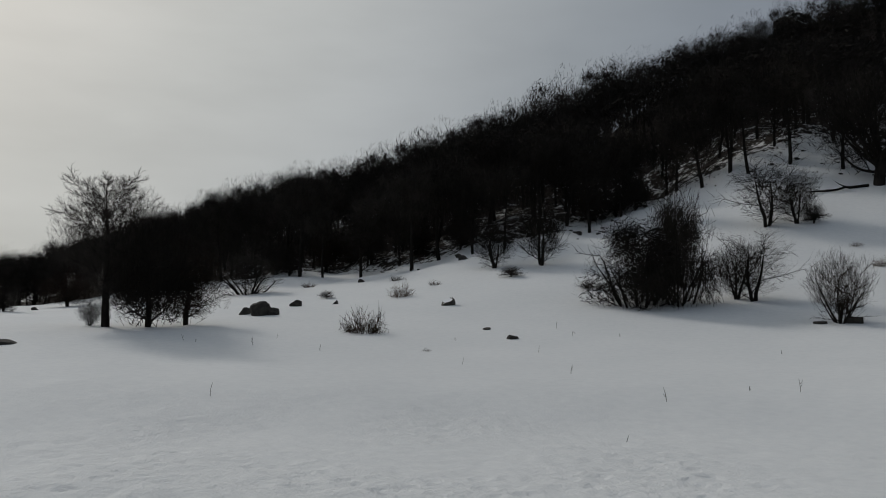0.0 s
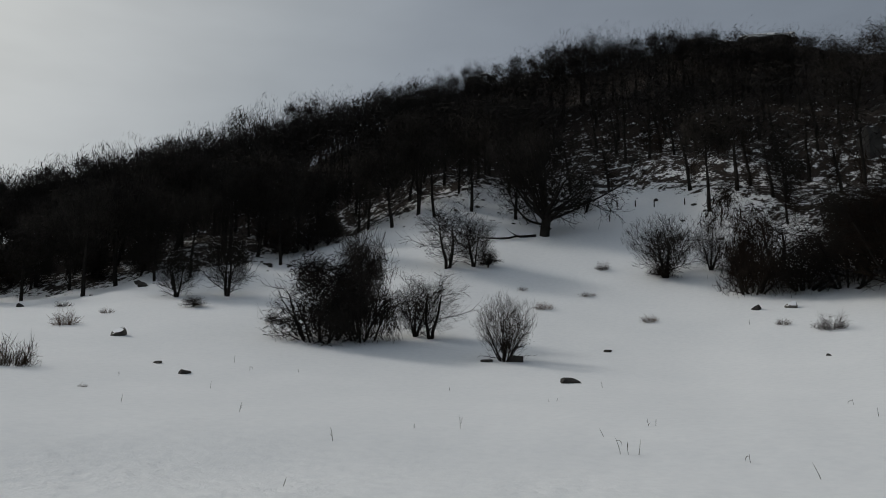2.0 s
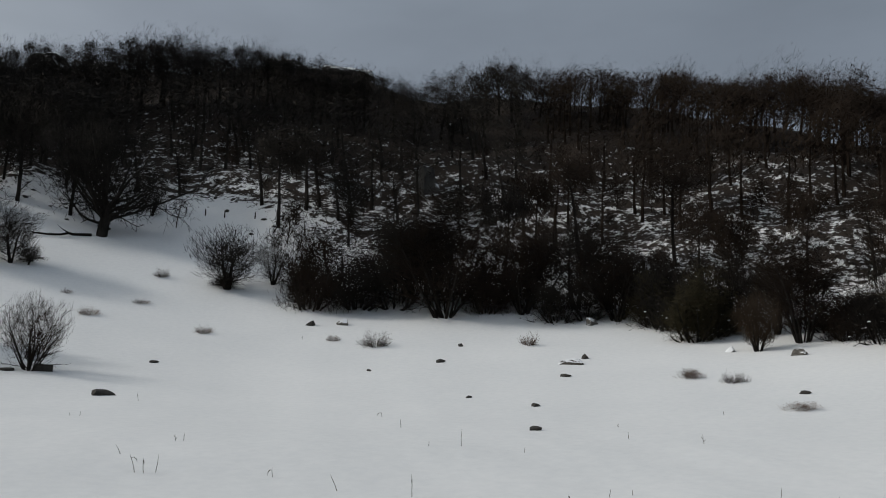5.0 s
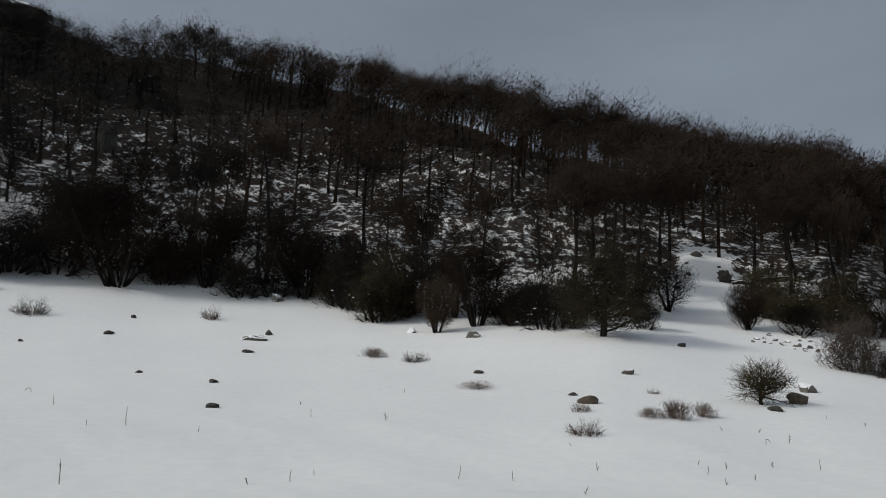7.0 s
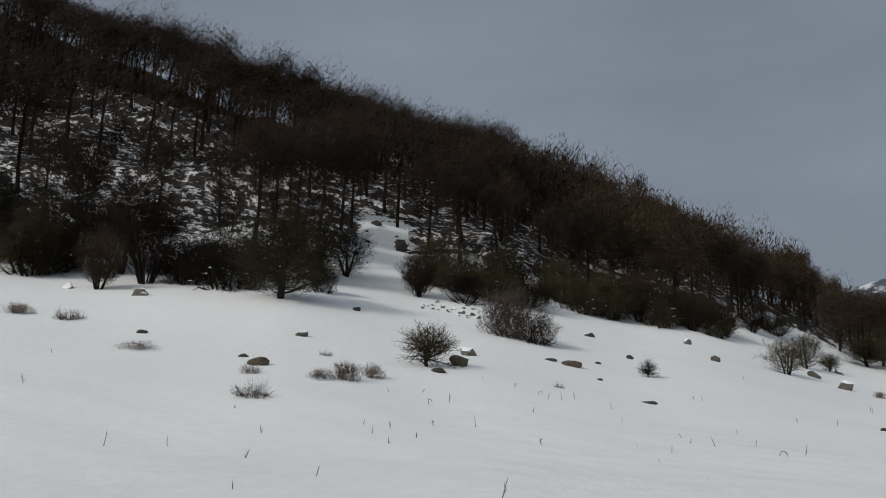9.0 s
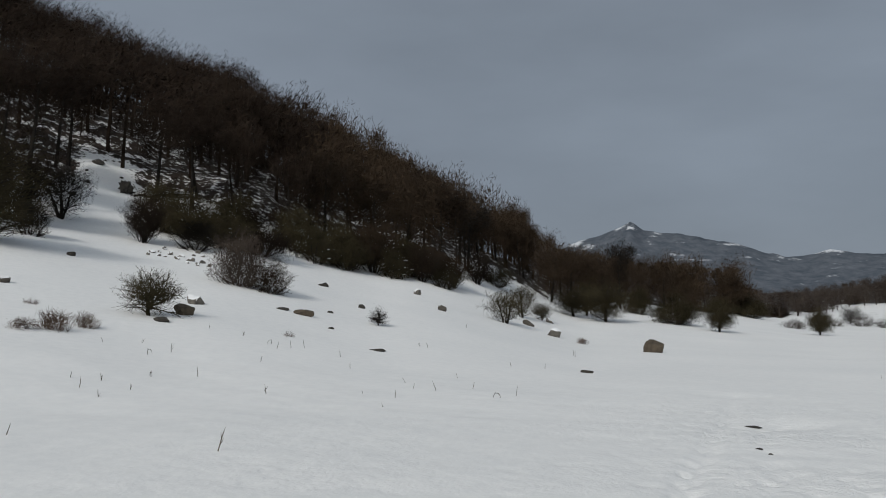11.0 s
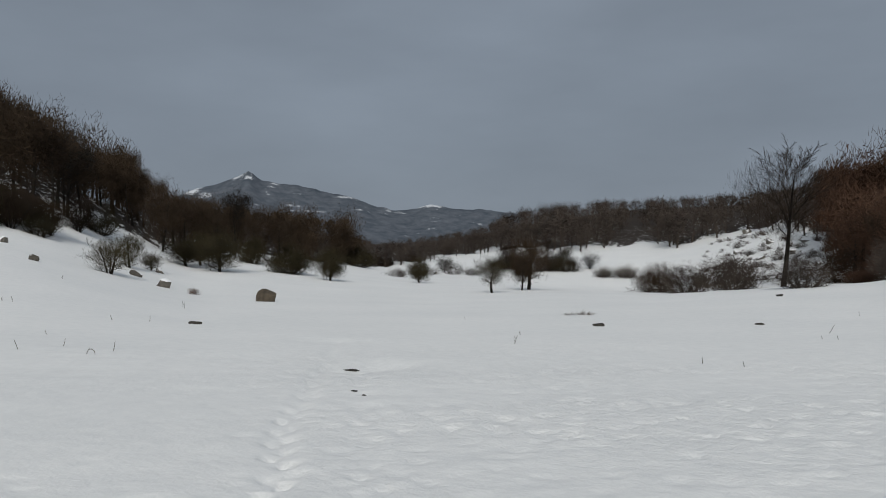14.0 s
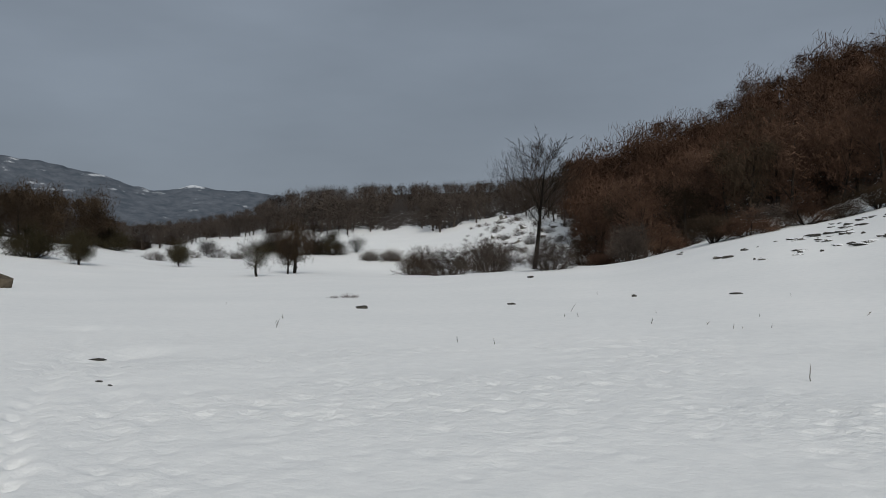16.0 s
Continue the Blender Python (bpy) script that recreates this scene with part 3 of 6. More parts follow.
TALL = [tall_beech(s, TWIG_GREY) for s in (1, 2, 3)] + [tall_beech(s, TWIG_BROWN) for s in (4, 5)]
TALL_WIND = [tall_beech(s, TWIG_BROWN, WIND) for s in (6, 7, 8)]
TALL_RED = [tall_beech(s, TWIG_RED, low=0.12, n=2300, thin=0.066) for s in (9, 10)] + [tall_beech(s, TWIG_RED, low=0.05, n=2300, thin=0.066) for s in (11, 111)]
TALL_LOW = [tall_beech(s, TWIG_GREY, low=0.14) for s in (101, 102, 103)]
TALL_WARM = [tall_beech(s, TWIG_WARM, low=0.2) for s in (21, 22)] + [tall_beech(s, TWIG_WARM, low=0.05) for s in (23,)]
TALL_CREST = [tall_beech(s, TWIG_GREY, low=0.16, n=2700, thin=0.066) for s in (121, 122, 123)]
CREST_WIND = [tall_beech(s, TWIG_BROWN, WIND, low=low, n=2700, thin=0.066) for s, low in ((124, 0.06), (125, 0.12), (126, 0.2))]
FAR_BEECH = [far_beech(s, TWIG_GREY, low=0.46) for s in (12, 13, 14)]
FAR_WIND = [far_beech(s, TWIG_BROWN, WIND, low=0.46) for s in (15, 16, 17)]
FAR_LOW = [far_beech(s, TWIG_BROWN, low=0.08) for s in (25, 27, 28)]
VALLEY_BEECH = [far_beech(s, TWIG_BROWN, (0, 0, 0), 0.06, 340, 0.19, 1.15) for s in (18, 19, 20)]

OPEN_BEECH = wood_meshes("open_beech", 24, [((0, 0, -0.3), (0.02, 0, 1), 6.2, 0.17)],
    [Level(1, 1, 0, 8, 0.04, 0.03, tip=0.15, sides=8), Level(34, 0.36, 52, 4, 0.07, 0.06, 0.24, 0.4, 0.3, 0.3, 4, dome=True),
     Level(9, 0.5, 36, 2, 0.05, 0.08, 0.2, 0.4, 0.45, 0.4, 3), Level(8, 0.55, 33, 1, 0.04, 0.1, 0.12, 0.3, 0.6, 0.5, 3),
     Level(3, 0.8, 30, 1, 0.04, 0.12, 0.1, 0.3, 0.7, 0.5, 1)], (BARK, TWIG_GREY), thin=0.009, sprays=[Spray(4.0, 2.1, 2.75, 9000, 0.5, 0.017, 1.6, core=0.1)])
TALL_TREE = wood_meshes("tall_tree", 34, [((0, 0, -0.3), (-0.02, 0, 1), 7.6, 0.15)],
    [Level(1, 1, 0, 9, 0.03, 0.04, tip=0.12, sides=8), Level(26, 0.4, 46, 5, 0.035, 0.03, 0.42, 0.12, 0.3, 0.3, 4, dome=True),
     Level(9, 0.5, 34, 2, 0.03, 0.05, 0.2, 0.5, 0.45, 0.4, 3), Level(8, 0.5, 30, 1, 0.03, 0.07, 0.1, 0.4, 0.6, 0.5, 3)], (BARK, TWIG_BROWN), thin=0.011,
    sprays=[Spray(6.1, 2.5, 2.0, 2600, 0.75, 0.013, 3.0, up=0.35, lumps=0.3, core=0.0), Spray(4.0, 1.5, 1.2, 700, 0.6, 0.014, 3.0, core=0.0), Spray(2.2, 1.0, 1.0, 260, 0.5, 0.012, 2.0, core=0.0)])

POLLARD = wood_meshes("pollard", 31, [((0, 0, -0.4), (0.05, 0, 1), 2.6, 0.4)],
    [Level(1, 1, 0, 4, 0.05, 0.05, tip=0.8, sides=9), Level(22, 2.6, 62, 6, 0.09, 0.13, 0.5, 0.1, 0.36, 0.25, 5),
     Level(8, 0.45, 48, 4, 0.08, 0.16, 0.2, 0.4, 0.5, 0.35, 3), Level(8, 0.5, 45, 2, 0.05, 0.18, 0.15, 0.3, 0.6, 0.5, 3),
     Level(4, 0.7, 40, 1, 0.03, 0.18, 0.2, 0.3, 0.7, 0.5, 3)], (BARK, TWIG_GREY), thin=0.016,
    sprays=[Spray(4.7, 4.4, 3.0, 3200, 0.8, 0.03, 1.8, 1.2, lumps=0.35, core=0.0)])


def hawthorn(seed, twig, stems=2, lean=18, low=0.1):
    """Small hedgerow tree, 2.5 m, with arching rods that make a dense dome."""
    n = 22 if stems == 1 else 14 if stems == 2 else 11
    return wood_meshes("hawthorn", seed, fan_stems(seed, stems, lean, 1.75, 0.075, 0.12),
        [Level(1, 1, 0, 5, 0.08, 0.1, tip=0.2, sides=6), Level(n, 0.62, 58, 4, 0.06, 0.1, low, 0.4, 0.34, 0.35, 3, dome=True),
         Level(9, 0.55, 38, 1, 0.04, 0.12, 0.1, 0.3, 0.42, 0.4, 3), Level(3, 0.85, 32, 1, 0.03, 0.13, 0.06, 0.3, 0.7, 0.5, 1)], (BARK, twig), thin=0.007,
        sprays=[Spray(1.35, 1.05, 1.05, 2300, 0.42, 0.0125, 0.45, 0.2, lumps=0.35, core=0.1)])


def round_tree(seed, twig, clear=0.3, n=1500):
    """Small tree, 2.5 m, with one short trunk and a broad round dense head."""
    return wood_meshes("hawthorn", seed, [((0, 0, -0.1), (0.06, 0.03, 1), 1.8, 0.085)],
        [Level(1, 1, 0, 5, 0.04, 0.12, tip=0.3, sides=6), Level(20, 0.66, 70, 4, 0.07, 0.12, clear, 0.4, 0.4, 0.35, 3, dome=True),
         Level(9, 0.5, 42, 1, 0.04, 0.14, 0.1, 0.3, 0.42, 0.4, 3), Level(2, 0.85, 36, 1, 0.02, 0.15, 0.06, 0.3, 0.7, 0.5, 1)], (BARK, twig), thin=0.008,
        sprays=[Spray(0.85 + 1.5 * clear, 1.15, 1.25 - 0.9 * clear, n, 0.36, 0.017, 0.3 + clear, 0.05 + clear, lumps=0.3, core=0.3)])


def lumps(seed, count, n):
    """Several rounded heads of twigs that make one uneven shrub, 3.5 m high."""
    g = random.Random(seed)
    out = [Spray(0.85, 1.45, 0.95, 2 * n, 0.5, 0.019, 0.1, 0.04, 0.45, core=0.35)]
    for k in range(count):
        a, z = 2.4 * k + g.uniform(-0.4, 0.4), 0.55 + 1.8 * g.random() ** 1.5
        r = g.uniform(0.55, 1.2) * (1.2 - 0.34 * z)
        w = g.uniform(0.6, 0.95)
        out.append(Spray(z, w, w * g.uniform(0.9, 1.2), n, 0.5, 0.018, z - 0.9, 0.04, 0.5, 0.15, (r * math.cos(a), r * math.sin(a)), 0.35))
    return out


def dense_thicket(seed, twig, stems=8, lean=36, n=400):
    """Tangled many-stemmed shrub, 4 m, twiggy down to the snow, dense in its heart."""
    return wood_meshes("thicket", seed, fan_stems(seed, stems, lean, 1.95, 0.055, 0.6, 0.15, 6),
        [Level(1, 1, 0, 5, 0.04, 0.12, tip=0.25, sides=4), Level(7, 0.5, 54, 3, 0.04, 0.13, 0.05, 0.4, 0.36, 0.4, 3),
         Level(4, 0.6, 44, 1, 0.04, 0.15, 0.05, 0.35, 0.45, 0.5, 3)],
        (BARK, twig), trunk_levels=1, thin=0.0125, sprays=lumps(seed, 10, n))


def dome_bush(seed, twig, n=4600):
    """Low rounded bush, 2 m high and 2.6 m broad, dense to the snow."""
    return wood_meshes("dome_bush", seed, fan_stems(seed, 12, 62, 1.35, 0.035, 0.4, 0.2, 8),
        [Level(1, 1, 0, 4, 0.03, 0.1, tip=0.3, sides=4), Level(7, 0.45, 46, 2, 0.04, 0.13, 0.1, 0.4, 0.4, 0.4, 3), Level(5, 0.6, 40, 1, 0.04, 0.15, 0.05, 0.3, 0.6, 0.5, 1)],
        (twig, twig), trunk_levels=1, thin=0.011, sprays=[Spray(0.75, 1.35, 1.05, n, 0.34, 0.016, 0.1, 0.02, 0.3, core=0.3)])


def rod_shrub(seed, twig, stems=14):
    """Upright fan of rods, 4 m, pale at the foot, with a domed twiggy top."""
    return wood_meshes("rod_shrub", seed, fan_stems(seed, stems, 34, 2.9, 0.05, 0.25, 0.1),
        [Level(1, 1, 0, 5, 0.07, 0.07, tip=0.3, sides=5), Level(9, 0.46, 40, 3, 0.05, 0.1, 0.14, 0.5, 0.36, 0.4, 3),
         Level(7, 0.6, 36, 1, 0.04, 0.12, 0.1, 0.4, 0.45, 0.5, 3), Level(2, 0.95, 32, 1, 0.03, 0.14, 0.06, 0.3, 0.7, 0.5, 1)], (BARK if twig is not TWIG_OLIVE else TWIG_WARM, twig), trunk_levels=1, thin=0.0125,
        sprays=[Spray(2.4, 1.6, 1.7, 4200, 0.55, 0.02, 0.2, 0.6, 0.35, core=0.1)])


def ball_shrub(seed, twig, stems=34):
    """Round stiff shrub, 1.4 m, on a short stem."""
    g = random.Random(seed)
    rods = [((0, 0, -0.1), (0.05, 0, 1), 0.75, 0.06)]
    for k in range(stems):
        a, t = 2.4 * k, math.acos(1 - 1.25 * (k + 0.5) / stems)
        rods.append(((0.02 * math.cos(a), 0.02 * math.sin(a), g.uniform(0.2, 0.6)), (math.sin(t) * math.cos(a), math.sin(t) * math.sin(a), math.cos(t)), 0.62 * g.uniform(0.8, 1.1), 0.02))
    return wood_meshes("ball_shrub", seed, rods,
        [Level(1, 1, 0, 3, 0.03, 0.1, tip=0.3, sides=3), Level(8, 0.5, 38, 1, 0.03, 0.14, 0.2, 0.4, 0.6, 0.5, 3),
         Level(2, 0.75, 34, 1, 0.02, 0.16, 0.1, 0.3, 0.7, 0.5, 1)], (twig, twig), trunk_levels=1, thin=0.0065, sprays=[Spray(0.68, 0.6, 0.6, 1700, 0.28, 0.0085, 0.35, 0.06, core=0.12)])


def tussock(seed, twig, stems=80):
    """Dry tuft of thin stems, half a metre high."""
    return wood_meshes("tussock", seed, fan_stems(seed, stems, 66, 0.5, 0.007, 0.2, 0.25, 16),
        [Level(1, 1, 0, 2, 0.0, 0.2, tip=0.4, sides=3), Level(6, 0.5, 40, 1, 0.02, 0.2, 0.2, 0.3, 0.8, 0.5, 3)], (twig, twig), trunk_levels=1, thin=0.005)


VASE = wood_meshes("vase_shrub", 66, [((0, 0, -0.1), (0.03, 0, 1), 0.55, 0.05)] + fan_stems(66, 11, 46, 1.35, 0.028, 0.05, 0.1),
    [Level(1, 1, 0, 5, 0.05, 0.09, tip=0.25, sides=5), Level(8, 0.5, 46, 3, 0.03, 0.08, 0.2, 0.4, 0.45, 0.4, 3), Level(6, 0.55, 40, 1, 0.02, 0.1, 0.1, 0.4, 0.5, 0.5, 3)],
    (BARK, TWIG_BROWN), trunk_levels=1, thin=0.006, sprays=[Spray(0.95, 0.8, 0.75, 2600, 0.3, 0.0085, 0.3, 0.16, core=0.06)])
HAWTHORN = [hawthorn(41, TWIG_GREY), hawthorn(42, TWIG_GREY, 3, 26), hawthorn(43, TWIG_BROWN, 1, 6)]
HAWTHORN_OLIVE = [round_tree(44, TWIG_OLIVE, 0.16, 4600), round_tree(45, TWIG_OLIVE, 0.12, 5200)]
HAWTHORN_PALE = [hawthorn(144, TWIG_OLIVE, 3, 34), hawthorn(145, TWIG_OLIVE, 2, 24)]
ROUND_DARK = [round_tree(48, TWIG_GREY, 0.1, 4600), round_tree(49, TWIG_BROWN, 0.14, 4400), round_tree(50, TWIG_GREY, 0.05, 4600)]
ROUND_TREE = [round_tree(46, TWIG_OLIVE, 0.34), round_tree(47, TWIG_WARM, 0.28, 2000)]
SCRUB = [dome_bush(64, TWIG_FAR, 1100), dome_bush(65, TWIG_WARM, 1300)]
DOME_RED = [dome_bush(58, TWIG_FAR), dome_bush(59, TWIG_WARM)]
THICKET = [dense_thicket(51, TWIG_GREY), dense_thicket(52, TWIG_GREY, 10, 40), dense_thicket(53, TWIG_BROWN)]
THICKET_DARK = [dense_thicket(151, TWIG_GREY, 10, 44, 700), dense_thicket(152, TWIG_GREY, 8, 34, 700)]
THICKET_OLIVE = [dense_thicket(54, TWIG_OLIVE), dense_thicket(55, TWIG_OLIVE, 10, 40)]
THICKET_OLIVE = [with_snow(k, 90 + i) for i, k in enumerate(THICKET_OLIVE)]
THICKET_SNOW = [with_snow(THICKET[0], 95, 22, 0.02, 0.25), with_snow(THICKET[1], 96, 22, 0.02, 0.25)]
THICKET_RED = [dense_thicket(56, TWIG_RED), dense_thicket(57, TWIG_RED, 9, 44)]
RODS = [rod_shrub(61, TWIG_BROWN), rod_shrub(62, TWIG_BROWN), rod_shrub(63, TWIG_WARM)]
BALLS = [ball_shrub(71, TWIG_GREY), ball_shrub(72, TWIG_OLIVE), ball_shrub(73, TWIG_BROWN)]
TUSSOCKS = [tussock(81, TWIG_DRY), tussock(82, TWIG_DRY, 100), tussock(83, TWIG_WARM, 90)]

def brush(seed, twig):
    """A low sprawl of thin dead twigs, half a metre high and a metre broad."""
    return wood_meshes("brushwood", seed, fan_stems(seed, 14, 75, 0.55, 0.008, 0.3, 0.2, 8),
        [Level(1, 1, 0, 3, 0.04, 0.2, tip=0.4, sides=3), Level(5, 0.5, 45, 1, 0.05, 0.2, 0.2, 0.3, 0.7, 0.5, 3)], (twig, twig), trunk_levels=1, thin=0.004,
        sprays=[Spray(0.22, 0.5, 0.28, 900, 0.22, 0.013, 0.0, 0.02, 0.5, core=0.1)])


BRUSH = [with_snow(brush(85, TWIG_DRY), 97, 12, 0.02, 0.6), with_snow(brush(86, TWIG_DRY), 98, 7, 0.02, 0.5)]
SPRIGS = [wood_meshes("sprig", k, [((0, 0, -0.05), (0.1, 0, 1), 0.3, 0.012)], [Level(1, 1, 0, 2, 0.0, 0.2, tip=0.4, sides=3)], (TWIG_FAR, TWIG_FAR), trunk_levels=1,
    sprays=[Spray(0.2, 0.45, 0.3, 90, 0.3, 0.035, 0.0, 0.02, 0.4, core=0.2)]) for k in (87, 88)]

turns = random.Random(77)


def sized(name, kind, x, y, height, width, label, category, group):
    size = height / kind[1]
    return plant(name, kind, x, y, turns.uniform(0, 6.28), size, min(2.2, max(0.6, width / (kind[2] * size))), label, category, group)


def tree(kind, x, y, height, width, label):
    return sized("tree", kind, x, y, height, width, label, "tree", "")


def shrub(kind, x, y, height, width, label):
    return sized("bare_shrub", kind, x, y, height, width, label, "shrub", "bare shrubs round the meadow")


def tuft(kind, x, y, height, width, label):
    return sized("dry_tuft", kind, x, y, height, width, label, "dry plant", "dry tufts on the snow")


def stone_mesh(seed, detail=2):
    """A rough angular stone of unit size, flat below."""
    g = random.Random(seed)
    bm = bmesh.new()
    bmesh.ops.create_icosphere(bm, subdivisions=detail, radius=0.5)
    cuts = [(Vector((g.gauss(0, 1), g.gauss(0, 1), g.gauss(0, 0.6))).normalized(), g.uniform(0.2, 0.36)) for _ in range(14)]
    off = Vector((g.uniform(0, 50), g.uniform(0, 50), g.uniform(0, 50)))
    for v in bm.verts:
        for n, d in cuts:
            k = v.co.dot(n) - d
            if k > 0:
                v.co -= n * k
        v.co += v.co.normalized() * 0.05 * noise.noise(v.co * 3.1 + off) + v.co.normalized() * 0.03 * noise.noise(v.co * 9.0 + off)
    me = bpy.data.meshes.new("stone")
    bm.to_mesh(me)
    bm.free()
    co = np.array([v.co for v in me.vertices])
    return me, co.min(0), co.max(0)


stone_seed = [0]


def rock(mat, x, y, height, width, label):
    stone_seed[0] += 1
    me, lo, hi = stone_mesh(900 + stone_seed[0], 3 if width > 0.6 else 2)
    me.materials.append(mat)
    g = random.Random(stone_seed[0])
    sx = width / (hi[0] - lo[0])
    sy = sx * g.uniform(0.6, 0.9)
    sz = height / (hi[2] + 0.05)
    ob = new("stone", me)
    az = math.atan2(x, y)
    ob.matrix_world = Matrix.LocRotScale((x, y, float(ground_height(x, y)) + 0.05 * sz), Euler((0, 0, -az + g.uniform(-0.3, 0.3))), (sx, sy, sz))
    return tagged(ob, label, "stone", "stones in the snow")


def ledge(mat, x, y, height, width, label):
    """A broken strip of bare rock: small uneven stones side by side across the slope."""
    g = random.Random(int(x * 100 - y * 10))
    az = math.atan2(x, y)
    n = max(3, round(width * 3.2))
    for k in range(n):
        across, along = g.uniform(-0.7, 0.7) * width, g.gauss(0, 0.45)
        rock(mat if g.random() < 0.7 else STONE, x + across * math.cos(az) + along * math.sin(az), y - across * math.sin(az) + along * math.cos(az),
             height * g.uniform(0.3, 0.8), g.uniform(0.15, 0.85) * g.uniform(0.6, 1.2), "small stone of a broken rock ledge in the snow")


stalk_count = [0]


def stalk(x, y, height):
    """A thin dead stalk, bent, with a side shoot or a nodding tip."""
    stalk_count[0] += 1
    g = random.Random(3000 + stalk_count[0])
    store = ([], [])
    d = Vector((g.gauss(0, 0.12), g.gauss(0, 0.12), 1)).normalized()
    p, pts, radii = Vector((0, 0, -0.08)), [Vector((0, 0, -0.08))], [0.0075]
    for k in range(5):
        d = (d + Vector((g.gauss(0, 0.1), g.gauss(0, 0.1), 0))).normalized()
        p = p + d * ((height + 0.08) / 5)
        pts.append(p)
        radii.append(0.0075 * (1 - 0.1 * k))
    add_limb(store, pts, radii, 5)
    nod = g.random()
    if nod < 0.1:
        a = g.uniform(0, 6.28)
        q = pts[-2]
        e = Vector((math.cos(a), math.sin(a), 0.1)).normalized()
        add_limb(store, [q, q + e * 0.07, q + e * 0.13 - UP * 0.05, q + e * 0.15 - UP * 0.14], [0.009, 0.008, 0.008, 0.006], 4)
    elif nod < 0.45:
        for k in (2, 3):
            a = g.uniform(0, 6.28)
            e = Vector((math.cos(a) * 0.7, math.sin(a) * 0.7, 0.8)).normalized()
            add_limb(store, [pts[k], pts[k] + e * height * 0.2, pts[k] + e * height * 0.32 + UP * 0.03], [0.006, 0.005, 0.003], 4)
    ob = mesh_object("dead_stalk", store[0], store[1], STALK, smooth=True)
    ob.location = (x, y, float(ground_height(x, y)))
    return tagged(ob, "thin dead plant stalk standing in the snow", "stalk", "dead stalks in the meadow")


def crag(mat, x, y, height, width, label):
    """A broken outcrop: one rough mass with cut faces and ledges."""
    stone_seed[0] += 1
    me, lo, hi = stone_mesh(700 + stone_seed[0], 4)
    off = Vector((stone_seed[0] * 3.7, 1.0, 2.0))
    for v in me.vertices:
        q = v.co * 5 + off
        v.co += Vector((noise.noise(q), noise.noise(q + Vector((9, 0, 0))), 0.6 * noise.noise(q + Vector((0, 9, 0))))) * 0.09
        v.co.z = min(v.co.z, 0.24 + 0.16 * noise.noise(q * 0.45))
    me.materials.append(mat)
    s = width
    ob = new("crag", me)
    ob.matrix_world = Matrix.LocRotScale((x, y, float(ground_height(x, y))), Euler((0, 0, -math.atan2(x, y))), (s, s * 0.7, height * 2.2))
    return tagged(ob, label, "rock outcrop")


def fallen_log(x0, y0, x1, y1, radius, label, rise=0.1, bend=0.05, snow=False):
    """A felled or fallen trunk with broken branch stubs, lying between two places."""
    g = random.Random(int(x0 * 10))
    a = Vector((x0, y0, float(ground_height(x0, y0)) + radius * 0.8))
    b = Vector((x1, y1, float(ground_height(x1, y1)) + radius * 0.6 + rise))
    store = ([], [])
    pts = [a.lerp(b, k / 7) + Vector((g.gauss(0, bend), g.gauss(0, bend), g.gauss(0, bend * 0.5))) for k in range(8)]
    add_limb(store, pts, [radius * (1 - 0.07 * k) for k in range(8)], 8)
    for k in (2, 3, 4, 5, 6):
        d = ((b - a).normalized() + Vector((g.gauss(0, 0.5), g.gauss(0, 0.5), abs(g.gauss(0.2, 0.4))))).normalized()
        add_limb(store, [pts[k], pts[k] + d * radius * 4, pts[k] + d * radius * 9 + UP * 0.1], [radius * 0.35, radius * 0.25, radius * 0.1], 5)
    base = new("fallen_log")
    ob = mesh_object("trunk", store[0], store[1], BARK, base, smooth=True)
    if snow:
        cap = ([], [])
        add_limb(cap, [p + UP * radius * 0.75 for p in pts], [radius * 0.55 * (1 - 0.06 * k) for k in range(8)], 6)
        mesh_object("snow", cap[0], cap[1], SNOW_CAP, base, "ridge of snow along the log", smooth=True)
    return tagged(base, label, "log")


def fence_post(x, y, height):
    bm = bmesh.new()
    bmesh.ops.create_cone(bm, segments=7, radius1=0.07, radius2=0.055, depth=height + 0.3, cap_ends=True)
    bmesh.ops.translate(bm, verts=bm.verts, vec=(0, 0, height / 2 - 0.15))
    me = bpy.data.meshes.new("fence_post")
    bm.to_mesh(me)
    bm.free()
    me.materials.append(BARK)
    ob = new("fence_post", me)
    ob.location = (x, y, float(ground_height(x, y)))
    return tagged(ob, "weathered wooden fence post standing in the snow", "fence post", "fence posts below the wood")


def root_plate(x, y, size, label):
    """The torn-up root disc of a fallen tree, with broken roots round its rim."""
    g = random.Random(4)
    store = ([], [])
    z = float(ground_height(x, y)) + size * 0.42
    c = Vector((x, y, z))
    face = Vector((-0.92, -0.3, 0.1)).normalized()
    u = face.orthogonal().normalized()
    w = face.cross(u)
    for k in range(46):
        a = 2.4 * k
        d = u * math.cos(a) + w * math.sin(a)
        r = size * 0.55 * g.uniform(0.7, 1.15)
        add_limb(store, [c - d * 0.1 - face * g.uniform(0, 0.3), c + d * r * 0.6 + face * g.gauss(0, 0.1), c + d * r + face * g.gauss(0, 0.2)], [size * 0.16, size * 0.12, size * 0.03], 6)
    return tagged(mesh_object("root_plate", store[0], store[1], STONE_DARK, smooth=True), label, "tree root")


